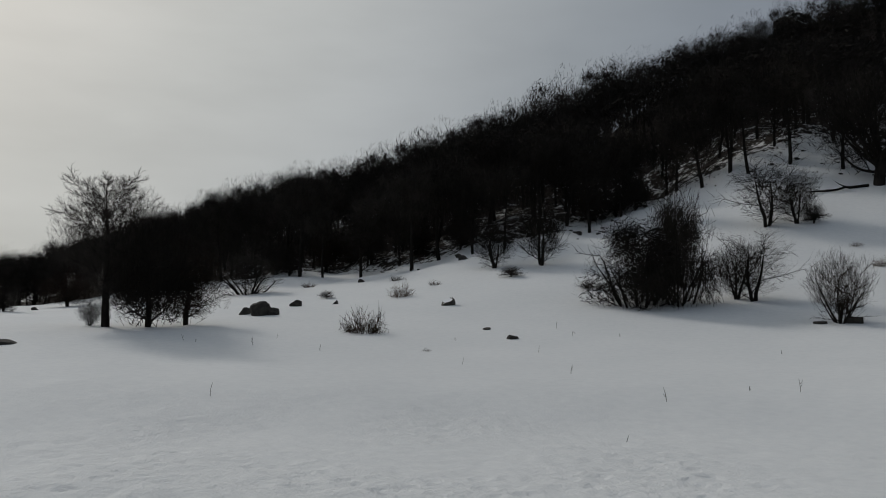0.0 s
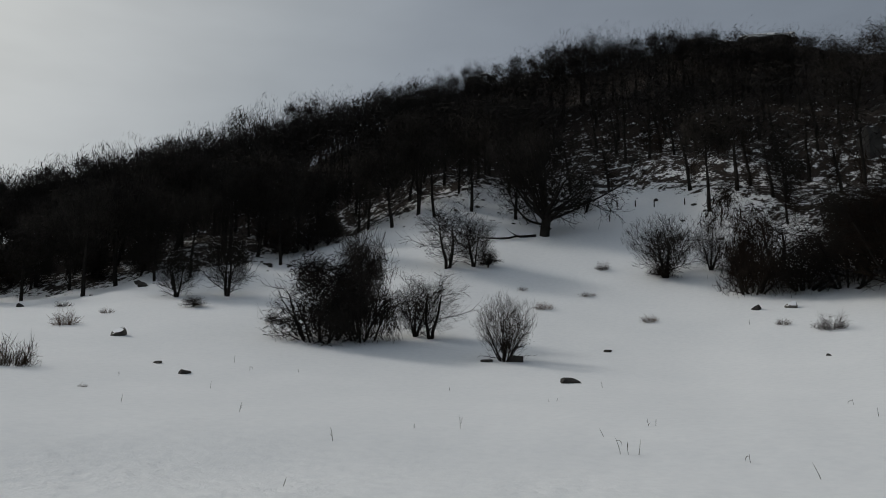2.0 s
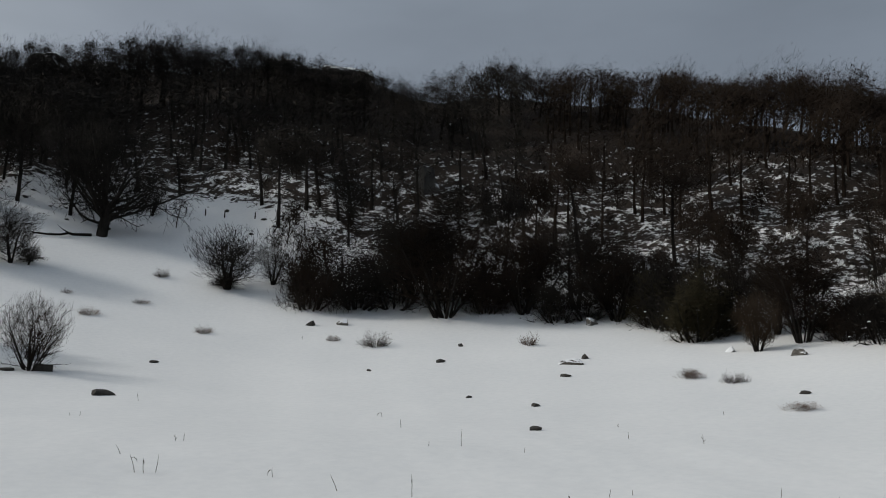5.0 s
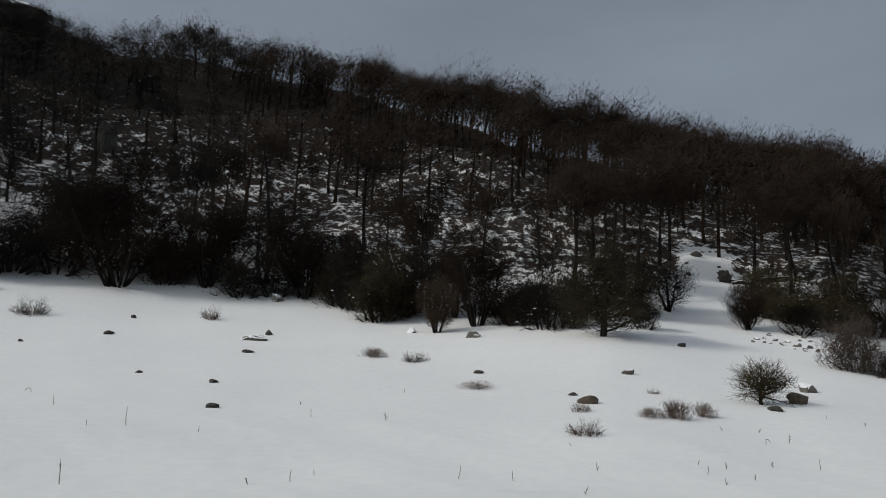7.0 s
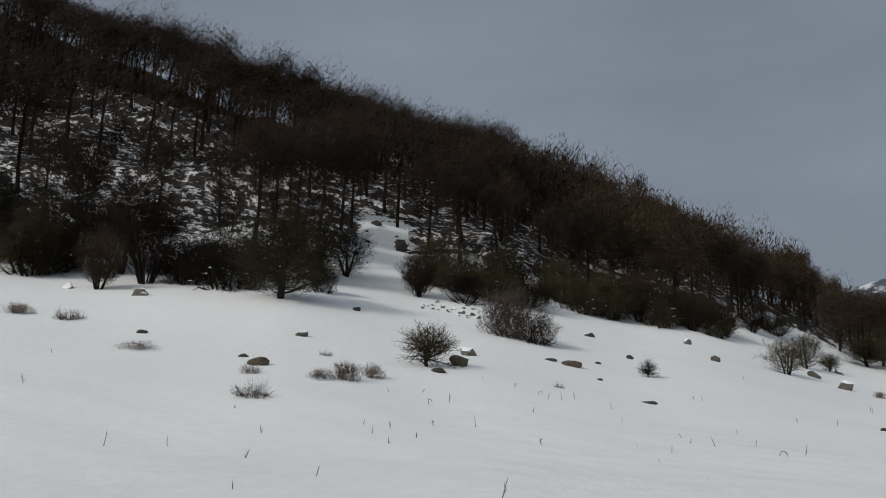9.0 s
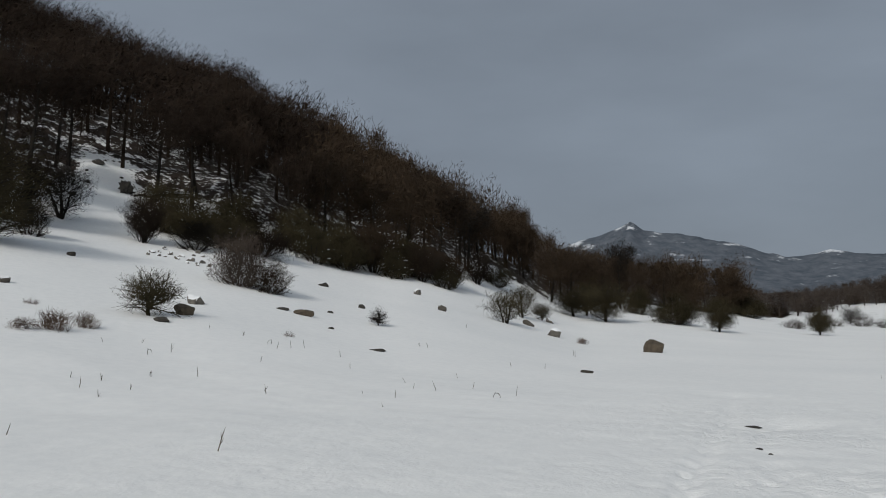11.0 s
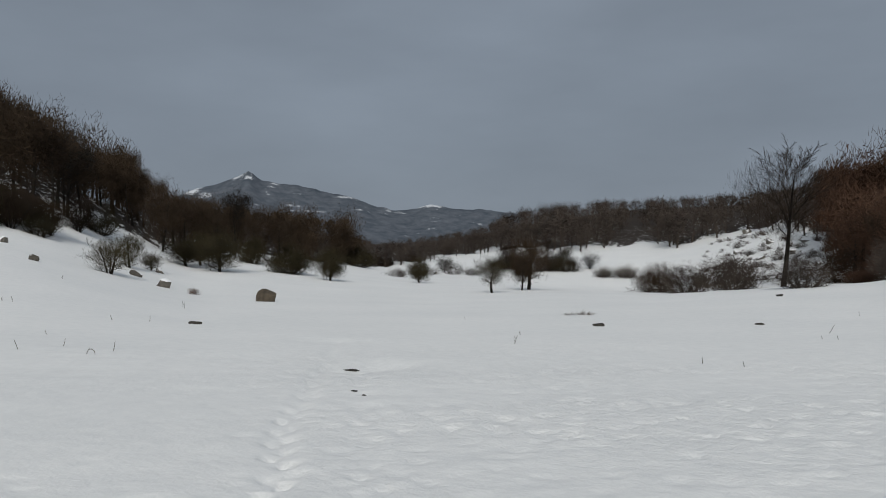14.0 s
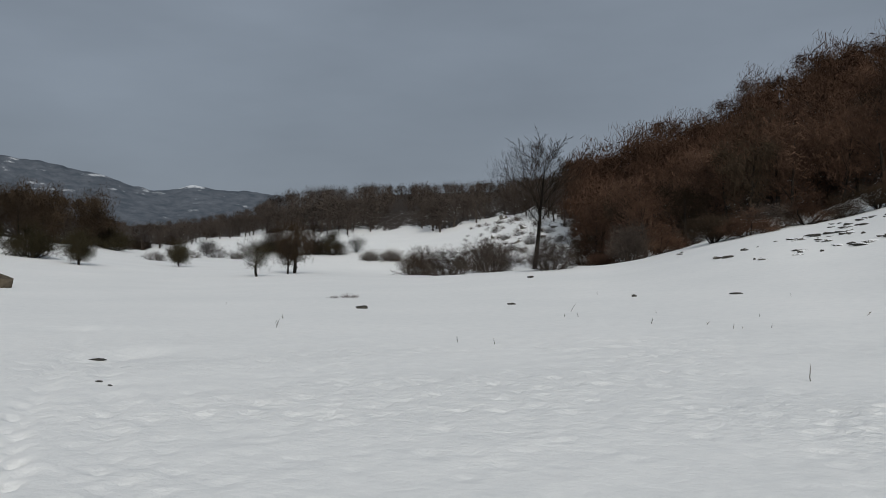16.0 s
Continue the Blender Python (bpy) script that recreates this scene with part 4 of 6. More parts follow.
def stone_trough(x, y, width, height, label):
    """A low hollowed block."""
    bm = bmesh.new()
    bmesh.ops.create_cube(bm, size=1.0)
    bmesh.ops.scale(bm, vec=(width, width * 0.6, height + 0.15), verts=bm.verts)
    top = max(bm.faces, key=lambda q: q.calc_center_median().z)
    inner = bmesh.ops.inset_region(bm, faces=[top], thickness=0.07)
    bmesh.ops.translate(bm, verts=top.verts, vec=(0, 0, -0.16))
    bmesh.ops.bevel(bm, geom=[e for e in bm.edges], offset=0.018, segments=2, affect="EDGES")
    me = bpy.data.meshes.new("stone_trough")
    bm.to_mesh(me)
    bm.free()
    me.materials.append(STONE_DARK)
    ob = new("stone_trough", me)
    ob.matrix_world = pose(x, y, float(ground_height(x, y)) + height / 2 - 0.075, 0, 0, -22)
    return tagged(ob, label, "trough")


def conifer(x, y, height, label):
    """A small dark spruce: whorls of drooping twiggy branches."""
    kind = wood_meshes("spruce", 333, [((0, 0, -0.2), (0, 0, 1), 5.0, 0.09)],
        [Level(1, 1, 0, 6, 0.02, 0.02, tip=0.1, sides=5), Level(60, 0.28, 95, 2, -0.06, 0.08, 0.06, 0.85, 0.3, 0.4, 3), Level(14, 0.4, 55, 1, -0.05, 0.2, 0.05, 0.3, 0.8, 0.5, 3)],
        (BARK, SPRUCE), thin=0.02)
    return plant("spruce_tree", kind, x, y, 0, height / kind[1], 1.0, label, "tree")

# ---- the woods ----
def woods(count, az_range, r_range, gap, seed, cover_min=0.35, keep=None):
    """Places for trees inside the woods, no two nearer than gap."""
    g = np.random.default_rng(seed)
    out, cells = [], {}
    for _ in range(count * 60):
        if len(out) >= count:
            break
        az = math.radians(g.uniform(*az_range))
        r = math.sqrt(g.uniform(r_range[0] ** 2, r_range[1] ** 2))
        x, y = r * math.sin(az), r * math.cos(az)
        if float(forest_cover(x, y)) < cover_min or (keep and not keep(math.degrees(az), r)):
            continue
        c = (int(x // gap), int(y // gap))
        if any((px - x) ** 2 + (py - y) ** 2 < gap * gap for dx in (-1, 0, 1) for dy in (-1, 0, 1) for px, py in cells.get((c[0] + dx, c[1] + dy), ())):
            continue
        cells.setdefault(c, []).append((x, y))
        out.append((x, y, math.degrees(az), r))
    return out


def tall_at(az):
    """The woods stand lower towards the valley and at the hill's left end."""
    return float(np.interp(az, [-30, -10, 5, 90, 98, 106, 112, 118, 125, 150], [0.93, 1.0, 1.09, 0.98, 0.97, 0.93, 0.86, 0.76, 0.62, 1.0]))


def skyline(az):
    """Degrees above eye level that the tree tops reach along a bearing."""
    return float(np.interp(az, [-30, -22, -19.6, -16, -13, -10, -5, 1, 5, 7, 11, 15, 19, 22, 25.5, 28, 33, 37, 43, 47, 49, 52, 54.5, 56.5, 59, 62, 64.4, 68.5, 71, 75.9, 77.5, 79.5, 84, 90, 95, 98.5, 101.3, 104, 108, 110.3, 112.3, 114.6, 117, 128],
                           [5.5, 8, 9.2, 10.5, 12, 12.4, 14.1, 16.3, 17.4, 18.6, 19.6, 20.5, 21.5, 22.2, 22.9, 23.9, 24.2, 23.9, 23.2, 22.3, 22.9, 24, 24, 23.3, 23.5, 22.7, 23.1, 21.7, 22.9, 21.5, 20.4, 20.8, 19.3, 17.4, 16.7, 15.1, 14.4, 12.8, 10.5, 10.4, 9.3, 7.1, 5.4, 4.5])) if az < 140 else float(np.interp(az, [150, 159.6, 163, 168.6, 170.3, 174, 177, 190], [5.5, 7.4, 9.3, 10.2, 12, 13.2, 14.2, 15]))


def valley_top(az):
    """Degrees above eye level that the low woods of the valley reach."""
    return float(np.interp(az, [117, 120, 122.7, 126.6, 130.3, 134, 137.7, 139.2, 141.4, 152, 158, 172], [6.5, 5.6, 4.5, 3.4, 2.6, 3.0, 3.7, 4.8, 5.3, 5.6, 6.2, 9]))


def room(p):
    """The size at which a beech at a place just reaches the skyline."""
    return (SPOT_EYE + p[3] * math.tan(radians(skyline(p[2]))) - float(ground_height(p[0], p[1]))) / 9.85


def plant_woods():
    g = random.Random(5)
    hill = woods(1000, (-36, 130), (45, 150), 2.8, 1, keep=lambda az, r: not (84.2 < az < 90 and r < 76) and not (28 < az < 92 and r < np.interp(az, [28, 46, 80, 92], [100, 114, 112, 96]) and int(az * 7 + r * 3) % 5 < (4 if 46 < az < 66 else 3)) and r < np.interp(az, [10, 18, 36, 37, 46, 47, 50, 60, 128, 131], [150, 134, 134, 146, 146, 134, 134, 150, 150, 175]))
    right = woods(200, (153, 192), (68, 145), 3.6, 2, keep=lambda az, r: az > 159.0)
    rooms = {p: room(p) for p in hill + right}
    hill = sorted((p for p in hill if rooms[p] > 0.5), key=lambda p: p[3] / float(np.interp(p[2], [-30, 0, 60, 100, 120], [130, 80, 60, 65, 100])))
    right = sorted((p for p in right if rooms[p] > 0.5), key=lambda p: p[3])
    # the trees that make the skyline, up to three in each step of bearing
    crest, bins = {}, {}
    for p in hill[240:] + right[75:]:
        if rooms[p] < 1.5:
            bins.setdefault(int(p[2] / 2.1), []).append(p)
    for places in bins.values():
        for k, p in enumerate(sorted(places, key=lambda q: abs(rooms[q] - 1.0))[:3]):
            crest[p] = rooms[p] * (g.uniform(1.01, 1.07) if k == 0 else g.uniform(0.84, 0.99))
    near = hill[:240] + right[:75]
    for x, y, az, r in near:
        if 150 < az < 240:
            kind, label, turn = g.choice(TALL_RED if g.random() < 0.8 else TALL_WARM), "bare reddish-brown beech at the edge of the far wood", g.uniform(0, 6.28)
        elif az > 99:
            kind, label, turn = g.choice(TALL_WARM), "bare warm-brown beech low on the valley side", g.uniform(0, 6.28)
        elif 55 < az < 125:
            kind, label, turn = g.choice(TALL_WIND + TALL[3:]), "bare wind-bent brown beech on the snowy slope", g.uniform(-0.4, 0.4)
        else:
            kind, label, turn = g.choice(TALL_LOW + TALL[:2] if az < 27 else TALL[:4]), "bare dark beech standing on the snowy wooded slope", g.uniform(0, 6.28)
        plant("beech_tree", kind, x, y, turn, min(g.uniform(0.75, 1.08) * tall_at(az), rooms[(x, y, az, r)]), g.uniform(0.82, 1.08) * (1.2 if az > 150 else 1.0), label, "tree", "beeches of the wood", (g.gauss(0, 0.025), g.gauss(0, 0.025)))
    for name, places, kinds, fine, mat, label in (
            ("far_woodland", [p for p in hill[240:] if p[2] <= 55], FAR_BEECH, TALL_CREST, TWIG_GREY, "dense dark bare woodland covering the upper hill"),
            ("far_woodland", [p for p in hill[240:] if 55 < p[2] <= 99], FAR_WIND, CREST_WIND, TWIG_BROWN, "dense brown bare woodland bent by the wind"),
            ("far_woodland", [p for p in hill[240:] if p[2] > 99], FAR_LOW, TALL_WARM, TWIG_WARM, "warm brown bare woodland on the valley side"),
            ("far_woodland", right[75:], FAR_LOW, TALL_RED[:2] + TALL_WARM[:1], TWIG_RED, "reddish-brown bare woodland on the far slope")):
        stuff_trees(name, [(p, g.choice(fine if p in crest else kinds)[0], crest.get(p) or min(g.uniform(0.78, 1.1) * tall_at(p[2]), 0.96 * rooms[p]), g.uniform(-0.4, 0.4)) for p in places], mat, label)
    # low woods on the valley's far hills
    far = woods(600, (114, 172), (105, 380), 4.2, 3, 0.06, keep=lambda az, r: not (146 < az < 148.3 and r < 232) and r > 150 or az < 131 or 150 < az < 159.5)
    far += woods(170, (131.5, 159.5), (150, 240), 4.0, 8, 0.05, keep=lambda az, r: not 146 < az < 148.3 and float(forest_cover(r * math.sin(radians(az)), r * math.cos(radians(az)))) < 0.9)
    low = [(p, min(g.uniform(0.75, 1.05) * float(np.interp(p[2], [114, 128, 136, 142], [0.75, 0.62, 0.85, 1.0])), (SPOT_EYE + p[3] * math.tan(radians(valley_top(p[2]))) - float(ground_height(p[0], p[1]))) / 10.05 * g.uniform(0.85, 1.0))) for p in far]
    stuff_trees("valley_woodland", [(p, g.choice(VALLEY_BEECH)[0], size, g.uniform(0, 6)) for p, size in low if size > 0.28], TWIG_FAR, "brown bare woodland on the low valley hills")


def stuff_trees(name, places, mat, label, category="trees"):
    """Far trees joined into one mesh."""
    vs, fs, off = [], [], 0
    cache = {}
    for (x, y, az, r), meshes, size, turn in places:
        wide = 1.12 if r < 160 else 1.3
        key = id(meshes)
        if key not in cache:
            v_all, f_all, o = [], [], 0
            for _, me in meshes:
                co = np.empty(len(me.vertices) * 3)
                me.vertices.foreach_get("co", co)
                v_all.append(co.reshape(-1, 3))
                f_all += [tuple(i + o for i in p.vertices) for p in me.polygons]
                o += len(me.vertices)
            t3 = np.array([f for f in f_all if len(f) == 3])
            t4 = np.array([f for f in f_all if len(f) == 4])
            cache[key] = (np.vstack(v_all), t3, t4)
        v, t3, t4 = cache[key]
        c, s = math.cos(turn) * size * wide, math.sin(turn) * size * wide
        w = np.stack([v[:, 0] * c - v[:, 1] * s + x, v[:, 0] * s + v[:, 1] * c + y, v[:, 2] * size + float(ground_height(x, y))], 1)
        vs.append(w)
        fs += (t3 + off).tolist() + (t4 + off).tolist()
        off += len(v)
    ob = mesh_object(name, np.vstack(vs).tolist(), fs, mat)
    return tagged(ob, label, category, kind="stuff")


plant_woods()


def undergrowth():
    """Thin bare saplings between the trunks of the rocky slope."""
    kinds = [wood_meshes("sapling", k, [((0, 0, -0.2), (0.05, 0.02, 1), 2.4, 0.04)], [Level(1, 1, 0, 4, 0.03, 0.08, tip=0.3, sides=3), Level(9, 0.4, 45, 1, 0.05, 0.1, 0.2, 0.4, 0.5, 0.5, 3)],
        (TWIG_BROWN, TWIG_BROWN), trunk_levels=1, thin=0.014, sprays=[Spray(1.7, 0.9, 1.2, 240, 0.7, 0.04, 0.4, 0.2, 0.4, core=0.15)]) for k in (131, 132, 133)]
    g = random.Random(17)
    places = woods(210, (30, 100), (56, 112), 2.2, 19, 0.1, keep=lambda az, r: not (83 < az < 90.5 and r < 78))
    stuff_trees("undergrowth", [(p, g.choice(kinds)[0], g.uniform(0.5, 1.5), g.uniform(0, 6.28)) for p in places], TWIG_BROWN, "thin bare saplings between the trunks on the slope", "undergrowth")


undergrowth()


def forest_stones():
    """Dark stones and tussocks that stick out of the snow between the trees."""
    g = np.random.default_rng(9)
    ico = bmesh.new()
    bmesh.ops.create_icosphere(ico, subdivisions=1, radius=0.5)
    base = np.array([v.co for v in ico.verts])
    tri = np.array([[v.index for v in q.verts] for q in ico.faces])
    ico.free()
    vs, fs, off = [], [], 0
    while off < 1900 * len(base):
        az, r = math.radians(g.uniform(-5, 110)), math.sqrt(g.uniform(48**2, 140**2))
        x, y = r * math.sin(az), r * math.cos(az)
        if float(forest_cover(x, y)) < 0.25:
            continue
        s = g.uniform(0.18, 0.5) * (2.2 if g.random() < 0.08 else 1)
        v = base * (1 + g.uniform(-0.25, 0.25, (len(base), 1))) * [s * g.uniform(0.9, 1.8), s, s * g.uniform(0.5, 0.9)]
        t = g.uniform(0, 6.28)
        v = np.stack([v[:, 0] * math.cos(t) - v[:, 1] * math.sin(t) + x, v[:, 0] * math.sin(t) + v[:, 1] * math.cos(t) + y, v[:, 2] + float(ground_height(x, y)) + s * 0.1], 1)
        vs.append(v)
        fs += (tri + off).tolist()
        off += len(base)
    tagged(mesh_object("forest_stones", np.vstack(vs).tolist(), fs, STONE_DARK), "scattered dark stones between the trees on the slope", "stones", kind="stuff")


forest_stones()

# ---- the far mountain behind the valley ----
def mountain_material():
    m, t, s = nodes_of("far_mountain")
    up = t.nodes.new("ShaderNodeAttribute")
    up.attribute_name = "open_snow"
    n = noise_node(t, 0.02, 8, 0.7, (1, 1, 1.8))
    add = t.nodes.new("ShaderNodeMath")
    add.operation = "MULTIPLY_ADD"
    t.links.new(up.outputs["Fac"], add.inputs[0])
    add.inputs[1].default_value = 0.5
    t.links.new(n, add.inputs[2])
    # distance haze is painted in: blue-grey woods, dulled bluish snow
    hazed_woods_col = ramp_node(t, noise_node(t, 0.05, 5, 0.6), [(0.3, (0.065, 0.08, 0.1)), (0.7, (0.125, 0.14, 0.165))])
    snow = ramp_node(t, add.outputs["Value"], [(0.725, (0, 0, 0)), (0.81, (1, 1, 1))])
    t.links.new(mix_node(t, snow, hazed_woods_col, (0.6, 0.63, 0.67)), s.inputs["Base Color"])
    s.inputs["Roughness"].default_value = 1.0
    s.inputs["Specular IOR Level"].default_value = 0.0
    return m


def build_mountain():
    """A long ridge with one rocky summit, 1.6 km away."""
    az = np.linspace(108, 152, 150)
    crest = np.interp(az, [108, 114, 117.3, 118.6, 120, 121.2, 121.9, 122.7, 124, 125.7, 128.3, 130, 131.8, 133, 134.1, 135.5, 138.6, 145, 152],
                      [3.2, 4.2, 5.2, 5.75, 6.1, 6.65, 7.05, 6.55, 6.3, 6.1, 5.6, 5.05, 4.75, 4.85, 5.1, 4.8, 4.6, 4.2, 3.0])
    verts, faces, open_snow = [], [], []
    rows = 26
    for k in range(rows):
        u = k / (rows - 1)
        r = 1150 + 500 * u if u <= 1 else 0
        for a, e in zip(az, crest):
            x, y = r * math.sin(math.radians(a)), r * math.cos(math.radians(a))
            top = 1650 * math.tan(math.radians(e))
            lump = noise.fractal(Vector((x * 0.006, y * 0.006, 3.0)), 1.0, 2.0, 5)
            z = -5 + (top + 5) * (u ** 1.25) + lump * 16 * u * (1.15 - u) * 2 + noise.noise(Vector((a * 1.7, u * 3, 8))) * 3 * u
            verts.append((x, y, z))
            open_snow.append(max(0.28 * u, 0.55 * math.exp(-(((a - 121.5) / 1.3) ** 2)) * max(0, u - 0.72) / 0.28, 0.62 * math.exp(-(((a - 118.6) / 1.6) ** 2)) * max(0, u - 0.7) / 0.3, 0.75 * math.exp(-(((a - 134.0) / 1.1) ** 2)) * max(0, u - 0.8) / 0.2))
    n = len(az)
    for k in range(rows - 1):
        for i in range(n - 1):
            faces.append((k * n + i, k * n + i + 1, (k + 1) * n + i + 1, (k + 1) * n + i))
    back = len(verts)
    for a in az:
        verts.append((2300 * math.sin(math.radians(a)), 2300 * math.cos(math.radians(a)), -5))
    for i in range(n - 1):
        faces.append(((rows - 1) * n + i, (rows - 1) * n + i + 1, back + i + 1, back + i))
    open_snow += [0.0] * n
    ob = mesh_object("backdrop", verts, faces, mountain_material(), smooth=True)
    ob.data.attributes.new("open_snow", "FLOAT", "POINT").data.foreach_set("value", np.array(open_snow, np.float32))
    tagged(ob, "far wooded mountain with a snowy rocky summit", "mountain", kind="structure")


build_mountain()

# ---- single trees, shrubs, tufts and stones: place, height and width in metres ----
tree(OPEN_BEECH, -17.96, 37.21, 7.08, 4.39, "large open-grown bare beech at the meadow's edge")
shrub(ROUND_DARK[0], -16.10, 37.37, 5.3, 3.9, "dark dense bare tree beside the large beech")
shrub(ROUND_DARK[1], -14.9, 39.03, 4.3, 3.3, "dark tangled bare shrub beside the large beech")
shrub(HAWTHORN[1], -19.01, 38.08, 1.31, 1.18, "small bare sapling under the large beech")
shrub(ROUND_DARK[2], -33.20, 57.67, 2.35, 1.96, "dark bare bush at the meadow's far end")
shrub(ROUND_DARK[0], -57.32, 112.14, 6.42, 6.04, "dark bare bush at the meadow's far end")
shrub(ROUND_DARK[1], -35.20, 72.30, 3.43, 4.41, "dark bare bush at the meadow's far end")
shrub(ROUND_DARK[2], -27.18, 64.87, 3.96, 3.96, "dark bare bush at the meadow's far end")
shrub(THICKET[0], -17.96, 64.44, 3.51, 4.38, "dark rounded bare bush on the snow")
shrub(ROUND_DARK[0], -17.80, 81.63, 3.33, 3.11, "small dark bare tree at the wood's edge")
shrub(ROUND_DARK[1], -15.11, 88.57, 5.11, 4.21, "dark bare tree at the wood's edge")
shrub(ROUND_DARK[2], -19.56, 84.34, 4.01, 3.44, "dark bare bush at the wood's edge")
shrub(ROUND_DARK[0], -10.06, 84.83, 4.33, 4.04, "dark bare tree at the wood's edge")
shrub(ROUND_DARK[1], -12.65, 89.00, 3.63, 4.23, "dark bare bush at the wood's edge")
shrub(ROUND_DARK[2], -5.26, 83.79, 3.43, 4.57, "dark bare bush at the wood's edge")
shrub(ROUND_DARK[0], -1.08, 79.27, 3.79, 3.25, "dark bare tree at the wood's edge")
shrub(HAWTHORN[1], 1.33, 64.65, 4.42, 3.62, "thin reddish bare sapling on the snow")
shrub(HAWTHORN[0], 4.79, 63.22, 5.40, 4.32, "dark bare hawthorn with several stems")
shrub(BALLS[2], 2.15, 58.96, 0.89, 2.42, "low dark bush half sunk in snow")
shrub(ROUND_DARK[1], 12.06, 83.09, 4.27, 3.98, "dark bare hawthorn below the wood")
shrub(ROUND_DARK[2], 14.44, 82.15, 3.94, 3.38, "dark bare hawthorn below the wood")
shrub(ROUND_DARK[0], 16.08, 80.67, 3.60, 3.32, "dark bare hawthorn below the wood")
shrub(THICKET_DARK[0], 8.19, 45.98, 4.9, 5.0, "large dark thicket of bare hawthorn on the snow")
shrub(THICKET_DARK[1], 10.41, 46.03, 6.47, 4.42, "tall dark bare hawthorn in the thicket")
shrub(HAWTHORN[1], 13.74, 46.23, 3.49, 2.69, "slender bare hawthorn beside the thicket")
shrub(HAWTHORN[0], 14.52, 45.53, 4.22, 4.06, "bare hawthorn with a spreading crown")
shrub(VASE, 15.91, 38.53, 3.50, 2.97, "bare upright shrub beside a dark stone trough")
shrub(HAWTHORN[0], 21.91, 62.60, 5.82, 5.17, "dark bare hawthorn higher on the slope")
shrub(HAWTHORN[1], 24.09, 62.22, 4.50, 3.43, "dark bare hawthorn higher on the slope")
shrub(BALLS[0], 25.06, 61.60, 1.70, 1.91, "low bare bush under the hawthorns")
shrub(BALLS[2], 6.34, 51.68, 0.64, 1.63, "low dark bush half sunk in snow")
tree(POLLARD, 33.68, 68.39, 9.96, 13.11, "old bare pollard with many wide-spread limbs")
shrub(HAWTHORN[1], 40.93, 73.20, 3.79, 2.76, "small bare tree beside the old pollard")
tree(TALL[1], 25.41, 80.53, 11.10, 7.01, "dark bare beech at the top of the clearing")
shrub(HAWTHORN[1], 36.12, 53.17, 4.73, 5.2, "bare grey bush at the edge of the scrub")
shrub(BALLS[2], 35.80, 53.16, 1.20, 2.36, "low dark bush at the foot of the scrub")
shrub(HAWTHORN[1], 39.82, 52.55, 4.14, 3.05, "bare slender bush at the edge of the scrub")
shrub(HAWTHORN[1], 56.70, 62.13, 3.49, 2.62, "small bare bush at the wood's edge")
shrub(HAWTHORN[0], 64.56, 56.39, 2.93, 2.64, "small bare bush at the wood's edge")
shrub(THICKET[2], 38.58, 46.53, 6.18, 4.95, "dark reddish bare scrub along the meadow")
shrub(THICKET[1], 41.23, 44.54, 4.30, 5.38, "dark tangled bare scrub along the meadow")
shrub(THICKET[0], 43.70, 43.20, 7.20, 4.59, "dark tangled bare scrub along the meadow")
shrub(RODS[0], 44.30, 38.69, 8.91, 8.72, "large many-stemmed bare tree in the scrub")
shrub(THICKET[2], 47.37, 37.53, 5.11, 3.64, "dark tangled bare scrub along the meadow")
shrub(RODS[1], 48.77, 35.16, 6.97, 5.17, "bare tree with upright pale stems")
shrub(THICKET_SNOW[0], 48.03, 31.97, 2.64, 3.40, "low dark scrub with snow on its twigs")
shrub(RODS[0], 50.58, 28.72, 6.33, 5.96, "bare tree with upright pale stems")
shrub(THICKET_SNOW[0], 49.85, 30.54, 3.33, 3.41, "dark tangled bare scrub along the meadow")
shrub(THICKET_OLIVE[0], 49.87, 25.50, 3.81, 3.88, "dark tangled bare scrub along the meadow")
shrub(THICKET_OLIVE[1], 46.31, 21.16, 4.69, 3.45, "dark tangled bare scrub along the meadow")
shrub(THICKET_SNOW[1], 49.82, 24.48, 4.73, 4.15, "dark tangled bare scrub along the meadow")
shrub(THICKET_OLIVE[1], 47.90, 20.90, 4.92, 3.62, "olive-brown tangled scrub along the meadow")
tree(TALL[3], 51.13, 20.48, 8.43, 3.16, "slender bare tree rising from the scrub")
shrub(RODS[2], 43.51, 16.49, 3.25, 2.37, "reddish bare shrub at the meadow's edge")
shrub(RODS[1], 46.55, 15.18, 6.77, 4.73, "tall bare shrub with upright pale stems")
shrub(THICKET[2], 46.86, 13.00, 2.65, 3.15, "dark tangled bare scrub along the meadow")
shrub(THICKET_SNOW[1], 45.51, 10.60, 4.37, 3.65, "dark tangled bare scrub along the meadow")
shrub(HAWTHORN_OLIVE[1], 42.70, 7.38, 4.66, 5.22, "broad dark olive hawthorn at the meadow's edge")
shrub(THICKET_OLIVE[0], 59.62, 9.33, 3.00, 3.20, "olive-brown bush behind the broad hawthorn")
shrub(THICKET[0], 47.79, 5.96, 1.89, 1.89, "low dark scrub at the meadow's edge")
shrub(HAWTHORN[1], 56.06, 5.28, 3.70, 3.41, "grey bare hawthorn beside the snowy gap")
shrub(RODS[1], 53.36, 0.63, 2.95, 2.60, "grey bare bush beside the snowy gap")
shrub(THICKET_SNOW[0], 53.39, -2.33, 1.89, 2.58, "dark bush with snow on its twigs")
shrub(THICKET_OLIVE[0], 57.73, -2.16, 2.99, 4.12, "olive-brown scrub below the wood")
shrub(THICKET_OLIVE[0], 58.63, -5.17, 3.39, 4.15, "olive-brown scrub below the wood")
shrub(DOME_RED[0], 41.97, -3.68, 2.66, 2.53, "reddish-brown bush at the meadow's edge")
